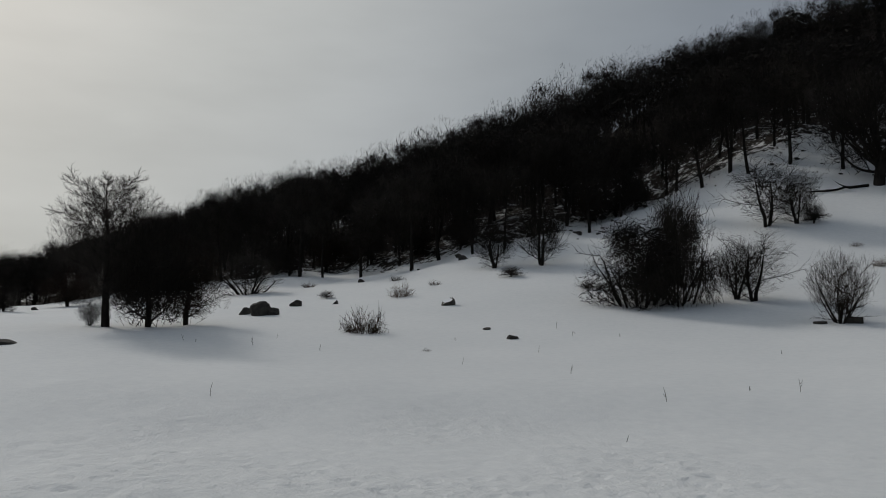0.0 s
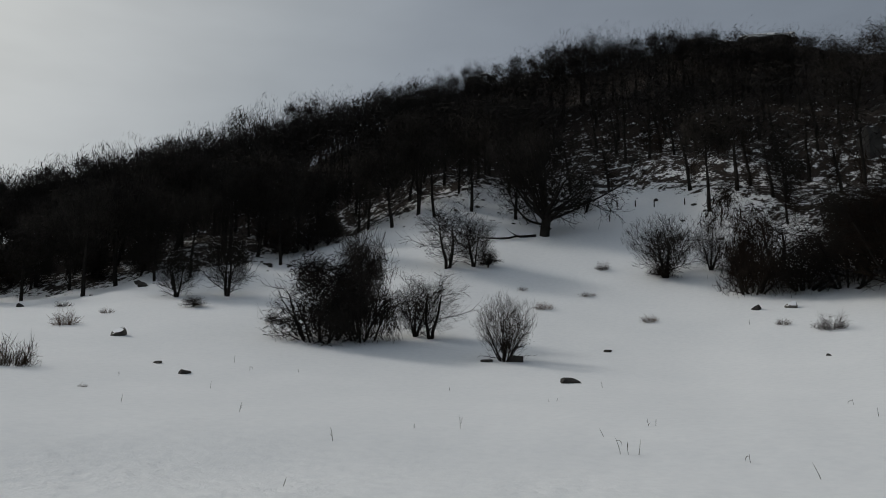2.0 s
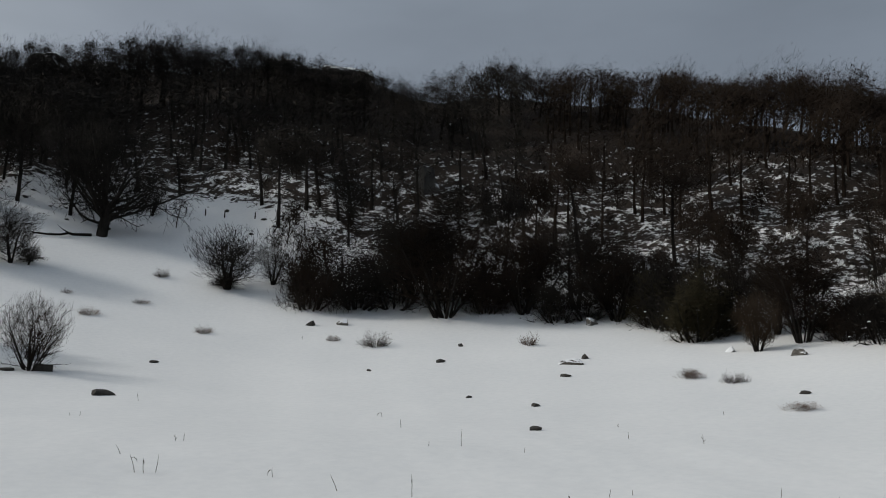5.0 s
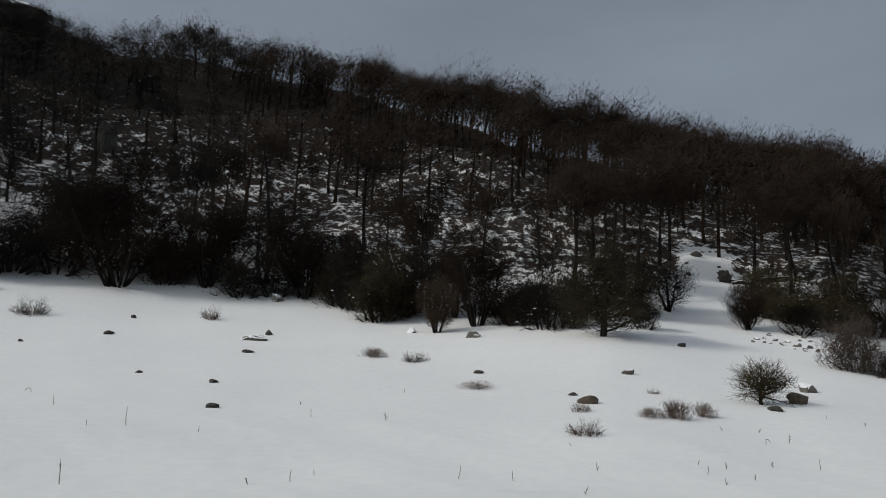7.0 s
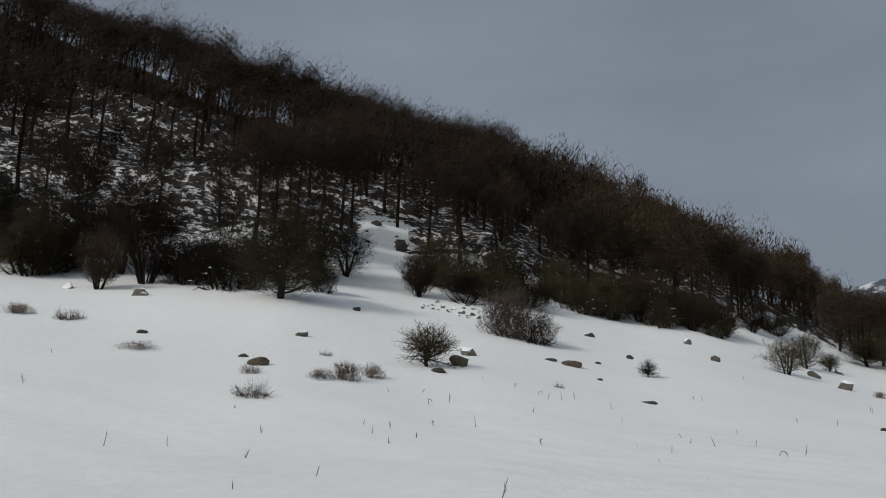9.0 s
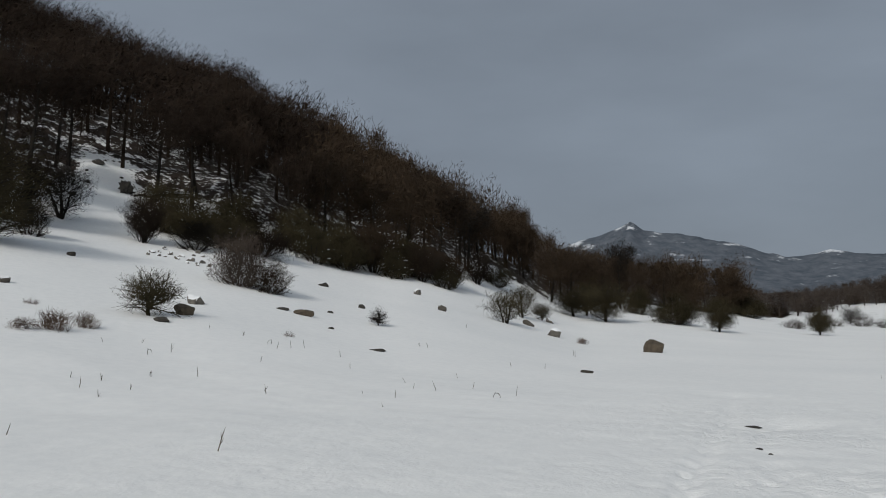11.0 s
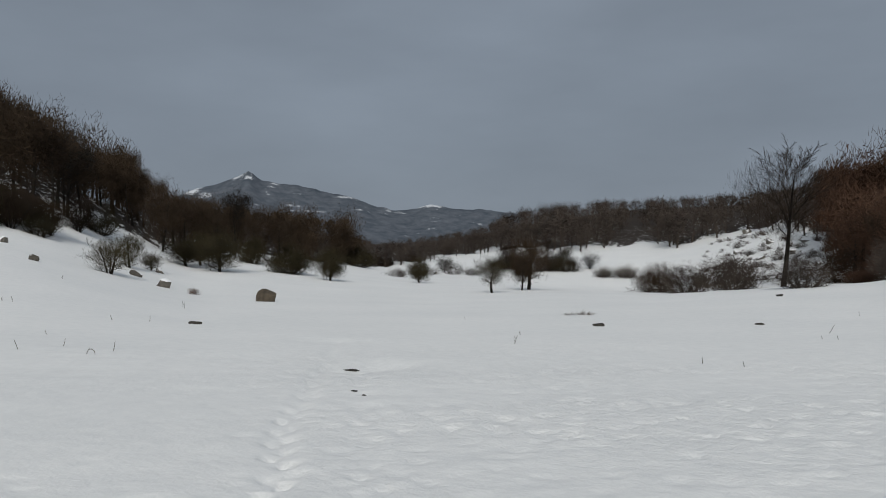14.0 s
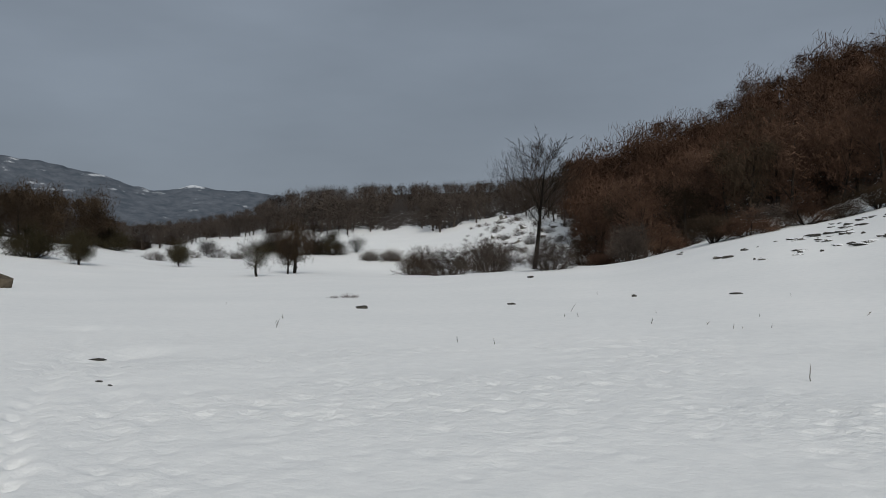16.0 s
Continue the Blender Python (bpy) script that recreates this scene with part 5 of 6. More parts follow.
shrub(DOME_RED[1], 41.71, -5.06, 2.05, 2.23, "dark brown bush dusted with snow")
shrub(THICKET_OLIVE[0], 61.76, -11.04, 2.74, 3.13, "brown scrub below the wood")
shrub(THICKET_OLIVE[1], 63.08, -13.59, 2.98, 3.58, "brown scrub below the wood")
shrub(RODS[2], 64.64, -16.08, 4.06, 4.06, "brown scrub below the wood")
shrub(THICKET_OLIVE[0], 63.21, -17.20, 2.37, 2.76, "brown scrub below the wood")
shrub(RODS[0], 64.44, -20.03, 3.20, 3.20, "brown scrub below the wood")
shrub(THICKET_OLIVE[1], 63.99, -21.73, 2.37, 2.37, "brown scrub below the wood")
shrub(BALLS[1], 30.36, 0.27, 1.58, 1.96, "rounded bare bush on the open snow")
shrub(BALLS[0], 36.38, -8.97, 0.89, 0.85, "small bare bush on the open snow")
shrub(RODS[2], 66.16, -23.21, 2.72, 2.72, "brown scrub below the wood")
shrub(RODS[1], 73.31, -28.23, 3.04, 3.04, "brown scrub below the wood")
shrub(THICKET_OLIVE[1], 77.34, -31.83, 2.69, 3.23, "brown scrub below the wood")
shrub(HAWTHORN_PALE[0], 52.35, -21.81, 2.23, 2.70, "grey-brown bare bush beside pale stones")
shrub(HAWTHORN_PALE[1], 60.22, -26.73, 2.59, 2.51, "brown bare bush beside pale stones")
shrub(BALLS[1], 63.03, -29.68, 1.49, 1.67, "small rounded bare bush")
shrub(HAWTHORN_OLIVE[0], 74.20, -38.55, 2.88, 4.19, "olive-brown bare hawthorn in the valley")
shrub(HAWTHORN_OLIVE[1], 70.30, -39.80, 4.25, 4.25, "dark olive hawthorn in the valley")
shrub(THICKET_OLIVE[0], 82.93, -51.33, 2.98, 3.58, "olive-brown scrub in the valley")
shrub(THICKET_OLIVE[1], 72.94, -49.20, 3.28, 5.02, "olive-brown scrub in the valley")
shrub(HAWTHORN_OLIVE[0], 66.49, -49.40, 3.31, 3.31, "dark dense hawthorn in the valley")
shrub(HAWTHORN_OLIVE[0], 71.13, -65.43, 2.87, 2.87, "small bare hawthorn in the valley")
shrub(ROUND_TREE[0], 48.29, -52.23, 3.25, 3.06, "small bare round-headed hawthorn in the meadow")
shrub(ROUND_TREE[1], 52.66, -61.27, 3.68, 2.63, "dark bare tree in the meadow")
shrub(ROUND_TREE[1], 53.82, -63.68, 5.42, 4.44, "larger dark bare tree in the meadow")
shrub(HAWTHORN[0], 106.31, -104.69, 2.96, 3.35, "small bare bush in the valley")
shrub(THICKET_OLIVE[0], 90.75, -118.45, 4.35, 5.32, "brown scrub in the valley")
shrub(HAWTHORN[1], 88.49, -123.06, 3.32, 3.51, "brown bush on the valley snow")
shrub(THICKET[2], 143.91, -123.70, 3.27, 5.03, "small dark bush in the valley")
shrub(THICKET_OLIVE[1], 114.08, -91.94, 3.88, 5.82, "brown scrub in the valley")
shrub(SCRUB[0], 80.89, -116.41, 2.18, 4.09, "low scrub on the valley snow")
shrub(SCRUB[0], 77.77, -118.00, 2.34, 4.50, "low scrub on the valley snow")
shrub(DOME_RED[1], 45.06, -72.40, 2.93, 4.80, "reddish-brown bush at the crest of the meadow")
shrub(DOME_RED[0], 37.65, -64.68, 2.77, 4.70, "reddish-brown bush at the crest of the meadow")
shrub(DOME_RED[0], 43.87, -86.03, 3.84, 6.71, "reddish-brown bush beside the tall tree")
shrub(BALLS[1], 52.89, -95.67, 2.32, 2.17, "thin pale bush at the crest of the meadow")
tree(TALL_TREE, 40.00, -89.58, 15.02, 9.71, "tall bare beech with an open spreading crown")
shrub(DOME_RED[0], 25.60, -59.18, 2.63, 4.03, "reddish bush at the foot of the tall tree")
shrub(DOME_RED[1], 35.43, -93.65, 4.72, 5.25, "dark reddish bush at the crest of the slope")
shrub(HAWTHORN[2], 22.68, -91.66, 4.22, 3.62, "thin bare tree at the crest of the slope")
shrub(HAWTHORN[1], 9.36, -90.79, 4.16, 3.33, "thin bare tree at the crest of the slope")
tuft(TUSSOCKS[2], -6.24, 37.07, 1.22, 2.04, "reddish-brown dry bush standing in the snow")
tuft(BALLS[2], -10.60, 56.17, 0.65, 1.15, "small dark bush on the snow")
tuft(TUSSOCKS[0], -5.40, 54.03, 1.11, 1.48, "thin dry bush on the snow")
tuft(TUSSOCKS[2], -6.37, 66.17, 0.45, 1.26, "small dry tuft on the snow")
tuft(TUSSOCKS[0], -3.28, 59.22, 0.40, 1.05, "small dry tuft on the snow")
tuft(TUSSOCKS[0], -14.17, 70.81, 0.48, 1.25, "small dry tuft on the snow")
tuft(TUSSOCKS[0], -3.32, 31.19, 0.17, 0.39, "sparse dry tuft in the snow")
tuft(TUSSOCKS[2], 33.15, 57.38, 0.72, 1.17, "small dry tuft on the upper snow")
tuft(TUSSOCKS[1], 24.60, 50.98, 0.58, 1.39, "dry tuft on the snow")
tuft(TUSSOCKS[1], 28.92, 52.47, 0.33, 1.22, "dry tuft on the snow")
tuft(TUSSOCKS[1], 28.82, 44.74, 0.50, 1.28, "dry tuft on the snow")
tuft(TUSSOCKS[0], 25.30, 55.69, 0.34, 0.92, "dry tuft on the snow")
tuft(TUSSOCKS[1], 33.92, 38.71, 0.46, 0.86, "dry tuft below the scrub")
tuft(TUSSOCKS[2], 34.73, 35.89, 1.01, 1.82, "brown dry bush below the scrub")
tuft(TUSSOCKS[0], 40.86, 29.11, 0.79, 1.12, "pale dry tuft below the scrub")
tuft(BRUSH[0], 34.81, 16.24, 0.52, 1.18, "snow-laden dry tuft on the meadow")
tuft(TUSSOCKS[2], 34.19, 14.05, 0.46, 1.20, "dry brown tuft on the meadow")
tuft(BRUSH[1], 28.70, 9.60, 0.34, 1.25, "snow-laden dry tuft on the meadow")
tuft(TUSSOCKS[1], 21.67, 4.55, 0.47, 0.91, "tawny dry tuft standing in the snow")
tuft(TUSSOCKS[0], 25.37, 5.32, 0.43, 0.56, "tawny dry tuft beside a flat stone")
tuft(BRUSH[0], 25.31, 3.37, 0.39, 0.74, "snow-laden dry brushwood in the meadow")
tuft(BRUSH[1], 25.75, 2.66, 0.62, 1.01, "tawny dry brushwood in the snow")
tuft(BRUSH[0], 26.78, 1.95, 0.54, 0.75, "snow-laden dry brushwood in the meadow")
tuft(TUSSOCKS[0], 30.09, 3.73, 0.23, 0.46, "thin dry tuft on the meadow")
tuft(TUSSOCKS[0], 29.29, -4.03, 0.25, 0.36, "small dry tuft on the meadow")
tuft(BRUSH[1], 48.21, -25.21, 0.47, 0.74, "snow-laden dry tuft on the meadow")
tuft(TUSSOCKS[0], 23.22, -29.06, 0.19, 0.57, "sparse dry tuft in the snow")
tuft(TUSSOCKS[0], 22.85, -29.66, 0.24, 0.85, "sparse dry tuft in the snow")
rock(STONE_DARK, -12.61, 44.53, 0.79, 1.28, "dark boulder in a small pile on the snow")
rock(STONE_DARK, -13.59, 45.23, 0.40, 0.68, "dark stone beside a boulder")
rock(STONE_DARK, -11.79, 44.70, 0.40, 0.67, "dark stone beside a boulder")
rock(STONE_DARK, -11.63, 50.08, 0.38, 0.75, "dark stone on the snow")
rock(STONE_DARK, -9.41, 51.72, 0.25, 0.42, "small dark stone on the snow")
rock(STONE, -2.25, 48.23, 0.46, 0.86, "grey pointed stone on the snow")
rock(STONE_DARK, -0.65, 38.31, 0.11, 0.42, "flat dark stone level with the snow")
rock(STONE_DARK, 0.29, 35.39, 0.17, 0.58, "flat dark stone in the snow")
rock(STONE_DARK, -18.31, 29.09, 0.18, 0.92, "flat brown stone in the snow")
rock(STONE_DARK, -9.65, 70.74, 0.29, 0.58, "small dark stone on the snow")
rock(STONE_DARK, -0.95, 73.03, 0.40, 0.90, "small dark stone on the snow")
rock(STONE_DARK, -34.19, 64.31, 0.26, 0.61, "small dark stone on the snow")
rock(STONE_DARK, 15.71, 31.60, 0.24, 0.91, "flat dark stone in the snow")
rock(STONE_DARK, 15.05, 38.65, 0.14, 0.62, "flat dark stone beside the shrub")
rock(STONE_DARK, 35.76, 42.96, 0.33, 0.65, "dark stone below the scrub")
rock(STONE_SNOWY, 37.53, 41.89, 0.43, 0.86, "snow-capped stone below the scrub")
rock(STONE_DARK, 29.27, 30.73, 0.11, 0.27, "small dark stone on the snow")
rock(STONE_DARK, 22.17, 38.96, 0.12, 0.48, "small dark stone on the snow")
rock(STONE, 36.81, 23.63, 0.3, 1.4, "long grey mossy stone on the snow")
rock(STONE_DARK, 38.61, 23.93, 0.26, 0.47, "dark stone behind a longer one")
rock(STONE_DARK, 33.23, 21.69, 0.13, 0.57, "flat dark stone in the snow")
rock(STONE_DARK, 25.57, 18.11, 0.12, 0.33, "flat grey stone in the snow")
rock(STONE_DARK, 20.64, 14.75, 0.13, 0.37, "flat dark stone in the snow")
rock(STONE_DARK, 33.38, 29.58, 0.18, 0.54, "dark stone on the snow")
rock(STONE_DARK, 25.99, 21.61, 0.09, 0.27, "flat dark stone in the snow")
rock(STONE_DARK, 38.09, 32.11, 0.17, 0.33, "small dark stone on the snow")
rock(STONE_SNOWY, 43.32, 17.81, 0.30, 0.53, "snow-capped stone below the scrub")
rock(STONE_SNOWY, 42.09, 13.92, 0.37, 0.79, "snow-capped stone below the scrub")
rock(STONE_SNOWY, 48.61, 29.55, 0.48, 0.89, "snow-capped stone below the scrub")
rock(STONE, 33.40, 4.98, 0.20, 0.52, "grey stone on the snow")
rock(STONE_DARK, 32.10, 10.56, 0.13, 0.43, "dark stone on the snow")
rock(STONE_DARK, 28.25, 6.11, 0.11, 0.37, "dark flat stone on the snow")
rock(STONE_TAN, 26.85, 5.32, 0.24, 0.69, "brown weathered stone in dry grass")
rock(STONE_DARK, 43.05, 3.70, 0.17, 0.39, "dark stone on the snow")
rock(STONE_SNOWY, 34.35, -1.41, 0.35, 0.70, "pale stone with a snow cap")
rock(STONE_TAN, 31.22, -0.87, 0.39, 0.67, "pale brown stone beside the rounded bush")
rock(STONE_DARK, 29.31, -0.11, 0.15, 0.55, "dark flat stone under the rounded bush")
rock(STONE_TAN, 35.94, -5.64, 0.22, 0.85, "grey-brown stone with a snow cap")
rock(STONE_DARK, 36.38, -4.94, 0.11, 0.55, "flat dark stone on the snow")
rock(STONE_DARK, 50.85, -9.49, 0.22, 0.70, "dark stone on the snow")
rock(STONE_DARK, 42.81, -9.84, 0.19, 0.37, "dark stone on the snow")
rock(STONE_DARK, 28.54, -6.82, 0.07, 0.62, "flat dark stone level with the snow")
rock(STONE_SNOWY, 56.03, -16.93, 0.38, 0.62, "snow-capped stone on the slope")
rock(STONE, 48.92, -16.21, 0.33, 0.54, "grey stone on the slope")
rock(STONE_DARK, 38.39, -7.34, 0.10, 0.29, "small dark stone on the snow")
rock(STONE_DARK, 33.14, -6.28, 0.08, 0.25, "small dark stone on the snow")
rock(STONE_TAN, 40.25, -25.05, 0.68, 1.14, "tan boulder standing alone on the snow")
rock(STONE_SNOWY, 50.86, -24.49, 0.53, 0.99, "pale stone with thick snow on top")
rock(STONE, 55.43, -24.96, 0.46, 0.84, "pale stone beside a bush")
rock(STONE_SNOWY, 62.85, -30.25, 0.40, 0.79, "pale stone beside a bush")
rock(STONE_DARK, 26.32, -13.36, 0.11, 0.43, "flat dark stone in the snow")
rock(STONE_DARK, 18.21, -23.96, 0.11, 0.42, "dark stone in the snow")
rock(STONE_DARK, 14.38, -27.99, 0.07, 0.30, "flat dark stone in the snow")
rock(STONE_DARK, 22.72, -48.75, 0.13, 0.45, "flat dark stone in the snow")
ledge(STONE, 3.90, -47.74, 0.17, 2.29, "long grey ledge of stone on the slope")
ledge(STONE, 6.77, -51.73, 0.13, 1.91, "flat stone on the slope")
ledge(STONE, 10.54, -66.35, 0.29, 1.08, "flat stone on the slope")
ledge(STONE_DARK, 11.14, -47.75, 0.19, 0.81, "flat stone on the slope")
ledge(STONE_DARK, 8.32, -44.69, 0.17, 0.62, "flat stone on the slope")
rock(STONE_DARK, 7.09, -30.85, 0.06, 0.52, "flat stone in the snow")
rock(STONE_DARK, 11.10, -32.06, 0.09, 0.22, "flat stone in the snow")
crag(STONE_CRAG, 73.38, 67.01, 4.46, 5.83, "dark crag with snow-dusted ledges among trees")
crag(STONE_CRAG, 96.97, 81.66, 3.08, 5.27, "snow-dusted rock ledge among the trees")
rock(STONE_DARK, 13.40, -9.35, 0.03, 0.34, "flat dark stone bared in a snow hollow")
rock(STONE_DARK, 10.58, -7.31, 0.03, 0.09, "small dark stone on the snow")
rock(STONE_DARK, 10.83, -7.33, 0.02, 0.10, "small dark stone on the snow")
rock(STONE_DARK, 11.24, -7.88, 0.03, 0.15, "small dark stone on the snow")
rock(STONE_SNOWY, 50.01, 0.16, 0.17, 0.35, "snow-covered stone in a heap of debris")
rock(STONE_SNOWY, 49.02, -0.17, 0.14, 0.29, "snow-covered stone in a heap of debris")
rock(STONE_SNOWY, 48.72, 0.40, 0.13, 0.26, "snow-covered stone in a heap of debris")
rock(STONE_SNOWY, 50.09, -0.80, 0.16, 0.31, "snow-covered stone in a heap of debris")
rock(STONE_SNOWY, 48.99, -1.10, 0.13, 0.25, "snow-covered stone in a heap of debris")
rock(STONE_SNOWY, 48.91, -0.54, 0.11, 0.23, "snow-covered stone in a heap of debris")
rock(STONE_SNOWY, 49.78, -1.42, 0.19, 0.35, "snow-covered stone in a heap of debris")
rock(STONE_SNOWY, 48.48, -1.70, 0.16, 0.28, "snow-covered stone in a heap of debris")
rock(STONE_SNOWY, 48.60, -1.15, 0.14, 0.25, "snow-covered stone in a heap of debris")
rock(STONE_SNOWY, 48.57, -1.86, 0.17, 0.30, "snow-covered stone in a heap of debris")
rock(STONE_SNOWY, 47.66, -2.13, 0.14, 0.24, "snow-covered stone in a heap of debris")
rock(STONE_SNOWY, 47.49, -1.58, 0.12, 0.22, "snow-covered stone in a heap of debris")
rock(STONE_SNOWY, 48.34, -2.42, 0.20, 0.34, "snow-covered stone in a heap of debris")
rock(STONE_SNOWY, 47.13, -2.66, 0.17, 0.27, "snow-covered stone in a heap of debris")
rock(STONE_SNOWY, 47.07, -2.13, 0.15, 0.24, "snow-covered stone in a heap of debris")
rock(STONE_SNOWY, 52.21, -2.36, 0.16, 0.32, "snow-covered stone in a heap of debris")
rock(STONE_SNOWY, 50.90, -2.63, 0.13, 0.26, "snow-covered stone in a heap of debris")
rock(STONE_SNOWY, 50.84, -2.05, 0.12, 0.24, "snow-covered stone in a heap of debris")
rock(STONE_SNOWY, 52.17, -0.53, 0.16, 0.28, "snow-covered stone in a heap of debris")
rock(STONE_SNOWY, 51.08, -0.86, 0.13, 0.23, "snow-covered stone in a heap of debris")
rock(STONE_SNOWY, 50.50, -0.26, 0.12, 0.21, "snow-covered stone in a heap of debris")
tree(TALL[2], 89.36, -52.93, 8.44, 3.71, "tall dark bare tree rising in the valley")
tree(TALL_LOW[0], 77.47, -28.88, 8.69, 4.60, "tall bare brown tree above the scrub")
tree(TALL[3], 72.48, -25.79, 8.27, 3.31, "tall bare brown tree above the scrub")
shrub(HAWTHORN_OLIVE[0], 76.83, -41.48, 3.48, 3.37, "dark olive hawthorn in the valley")
shrub(THICKET_OLIVE[1], 117.16, -91.29, 5.89, 6.88, "brown bare scrub in the valley")
shrub(THICKET[2], 101.27, -116.02, 5.05, 6.06, "dark bare scrub in the valley")
shrub(THICKET[2], 93.51, -116.58, 6.03, 5.84, "dark bare scrub in the valley")
shrub(HAWTHORN[0], 40.50, 50.16, 3.02, 5.08, "dark bare scrub behind the meadow's edge")
shrub(HAWTHORN[0], 42.69, 48.65, 5.44, 6.19, "dark bare scrub behind the meadow's edge")
shrub(RODS[0], 45.01, 46.61, 3.45, 4.37, "dark bare scrub behind the meadow's edge")
shrub(THICKET_SNOW[0], 47.04, 43.72, 6.57, 7.08, "dark bare scrub behind the meadow's edge")
shrub(HAWTHORN[0], 48.84, 40.77, 2.87, 5.03, "dark bare scrub behind the meadow's edge")
shrub(RODS[1], 50.26, 38.19, 3.41, 4.95, "dark bare scrub behind the meadow's edge")
shrub(THICKET_SNOW[0], 50.96, 35.24, 5.72, 4.86, "dark bare scrub behind the meadow's edge")
shrub(HAWTHORN[0], 52.03, 32.70, 7.28, 5.33, "dark bare scrub behind the meadow's edge")
shrub(RODS[0], 53.28, 30.82, 6.38, 4.87, "dark bare scrub behind the meadow's edge")
shrub(HAWTHORN[1], 53.40, 28.41, 4.22, 4.30, "dark bare scrub behind the meadow's edge")
shrub(THICKET[2], 51.62, 25.25, 5.35, 3.99, "dark bare scrub behind the meadow's edge")
shrub(THICKET[2], 48.91, 21.33, 2.55, 3.68, "dark bare scrub behind the meadow's edge")
shrub(THICKET_SNOW[0], 53.51, 27.93, 2.81, 4.34, "dark bare scrub behind the meadow's edge")
shrub(HAWTHORN[0], 52.85, 24.44, 2.71, 3.57, "dark bare scrub behind the meadow's edge")
shrub(HAWTHORN[1], 50.07, 20.23, 4.82, 5.43, "dark bare scrub behind the meadow's edge")
shrub(HAWTHORN[0], 49.32, 17.46, 3.90, 4.60, "dark bare scrub behind the meadow's edge")
shrub(THICKET[2], 50.01, 14.89, 2.13, 3.84, "dark bare scrub behind the meadow's edge")
shrub(THICKET_SNOW[0], 50.62, 12.97, 2.31, 3.60, "dark bare scrub behind the meadow's edge")
shrub(RODS[0], 49.36, 9.95, 2.71, 3.76, "dark bare scrub behind the meadow's edge")
shrub(RODS[1], 52.27, 7.34, 5.14, 5.08, "dark bare scrub behind the meadow's edge")
shrub(THICKET_OLIVE[0], 58.75, -0.33, 3.33, 3.75, "brown bare scrub below the wood")
shrub(THICKET_OLIVE[1], 56.16, -3.86, 2.97, 4.23, "brown bare scrub below the wood")
shrub(THICKET[2], 57.51, -6.49, 3.31, 3.94, "brown bare scrub below the wood")
shrub(THICKET_OLIVE[0], 65.02, -10.09, 3.40, 4.56, "brown bare scrub below the wood")
shrub(THICKET_OLIVE[1], 66.16, -13.32, 3.35, 4.86, "brown bare scrub below the wood")
shrub(THICKET[2], 68.45, -16.30, 2.98, 4.01, "brown bare scrub below the wood")
shrub(THICKET_OLIVE[0], 66.13, -19.24, 3.10, 4.83, "brown bare scrub below the wood")
shrub(RODS[2], 67.64, -22.08, 2.60, 4.24, "brown bare scrub below the wood")
ledge(STONE_DARK, 5.95, -53.40, 0.13, 1.44, "flat bare patch of stone on the slope")
ledge(STONE_DARK, 5.17, -54.95, 0.13, 1.66, "flat bare patch of stone on the slope")
ledge(STONE_DARK, 8.13, -52.58, 0.10, 0.99, "flat bare patch of stone on the slope")
ledge(STONE_DARK, 4.01, -59.09, 0.14, 1.41, "flat bare patch of stone on the slope")
ledge(STONE_DARK, 7.51, -67.37, 0.17, 1.24, "flat bare patch of stone on the slope")
ledge(STONE_DARK, 9.79, -50.32, 0.10, 0.64, "flat bare patch of stone on the slope")
ledge(STONE_DARK, 15.42, -58.67, 0.12, 0.62, "flat bare patch of stone on the slope")
shrub(SCRUB[0], 68.81, -138.74, 1.11, 2.58, "low bare scrub on the snowy bank")
shrub(SCRUB[0], 62.38, -129.55, 1.29, 2.21, "low bare scrub on the snowy bank")
shrub(SCRUB[0], 60.75, -131.27, 0.90, 2.76, "low bare scrub on the snowy bank")
shrub(SCRUB[0], 54.14, -120.91, 1.53, 2.52, "low bare scrub on the snowy bank")
shrub(SCRUB[0], 54.09, -128.78, 1.11, 2.28, "low bare scrub on the snowy bank")
shrub(SCRUB[0], 48.33, -118.65, 1.35, 2.41, "low bare scrub on the snowy bank")
shrub(SCRUB[0], 47.69, -122.30, 1.26, 2.13, "low bare scrub on the snowy bank")
shrub(SCRUB[0], 62.62, -123.04, 1.62, 2.66, "low bare scrub on the snowy bank")
shrub(SCRUB[0], 55.73, -117.81, 1.28, 2.49, "low bare scrub on the snowy bank")
shrub(SCRUB[0], 47.40, -111.40, 1.60, 2.74, "low bare scrub on the snowy bank")
shrub(SCRUB[0], 52.22, -131.95, 1.24, 2.66, "low bare scrub on the snowy bank")
shrub(SCRUB[0], 40.66, -108.00, 1.70, 2.86, "low bare scrub on the snowy bank")
shrub(SCRUB[0], 74.07, -151.99, 0.91, 2.60, "low bare scrub on the snowy bank")
shrub(SCRUB[0], 60.77, -139.14, 0.94, 2.50, "low bare scrub on the snowy bank")
shrub(SCRUB[1], 88.02, -77.49, 1.38, 3.39, "low brown bare scrub in the valley")
shrub(SCRUB[1], 101.29, -96.54, 1.48, 3.69, "low brown bare scrub in the valley")
shrub(SCRUB[1], 100.58, -101.08, 2.45, 3.77, "low brown bare scrub in the valley")
shrub(SCRUB[1], 96.48, -101.54, 1.48, 4.08, "low brown bare scrub in the valley")
shrub(SCRUB[1], 92.36, -108.90, 2.27, 4.16, "low brown bare scrub in the valley")
shrub(SCRUB[1], 93.05, -117.46, 3.37, 3.97, "low brown bare scrub in the valley")
shrub(SCRUB[1], 89.46, -118.43, 2.55, 4.32, "low brown bare scrub in the valley")
shrub(SCRUB[1], 81.03, -116.46, 1.87, 3.36, "low brown bare scrub in the valley")
shrub(SCRUB[1], 78.50, -118.50, 2.05, 3.73, "low brown bare scrub in the valley")
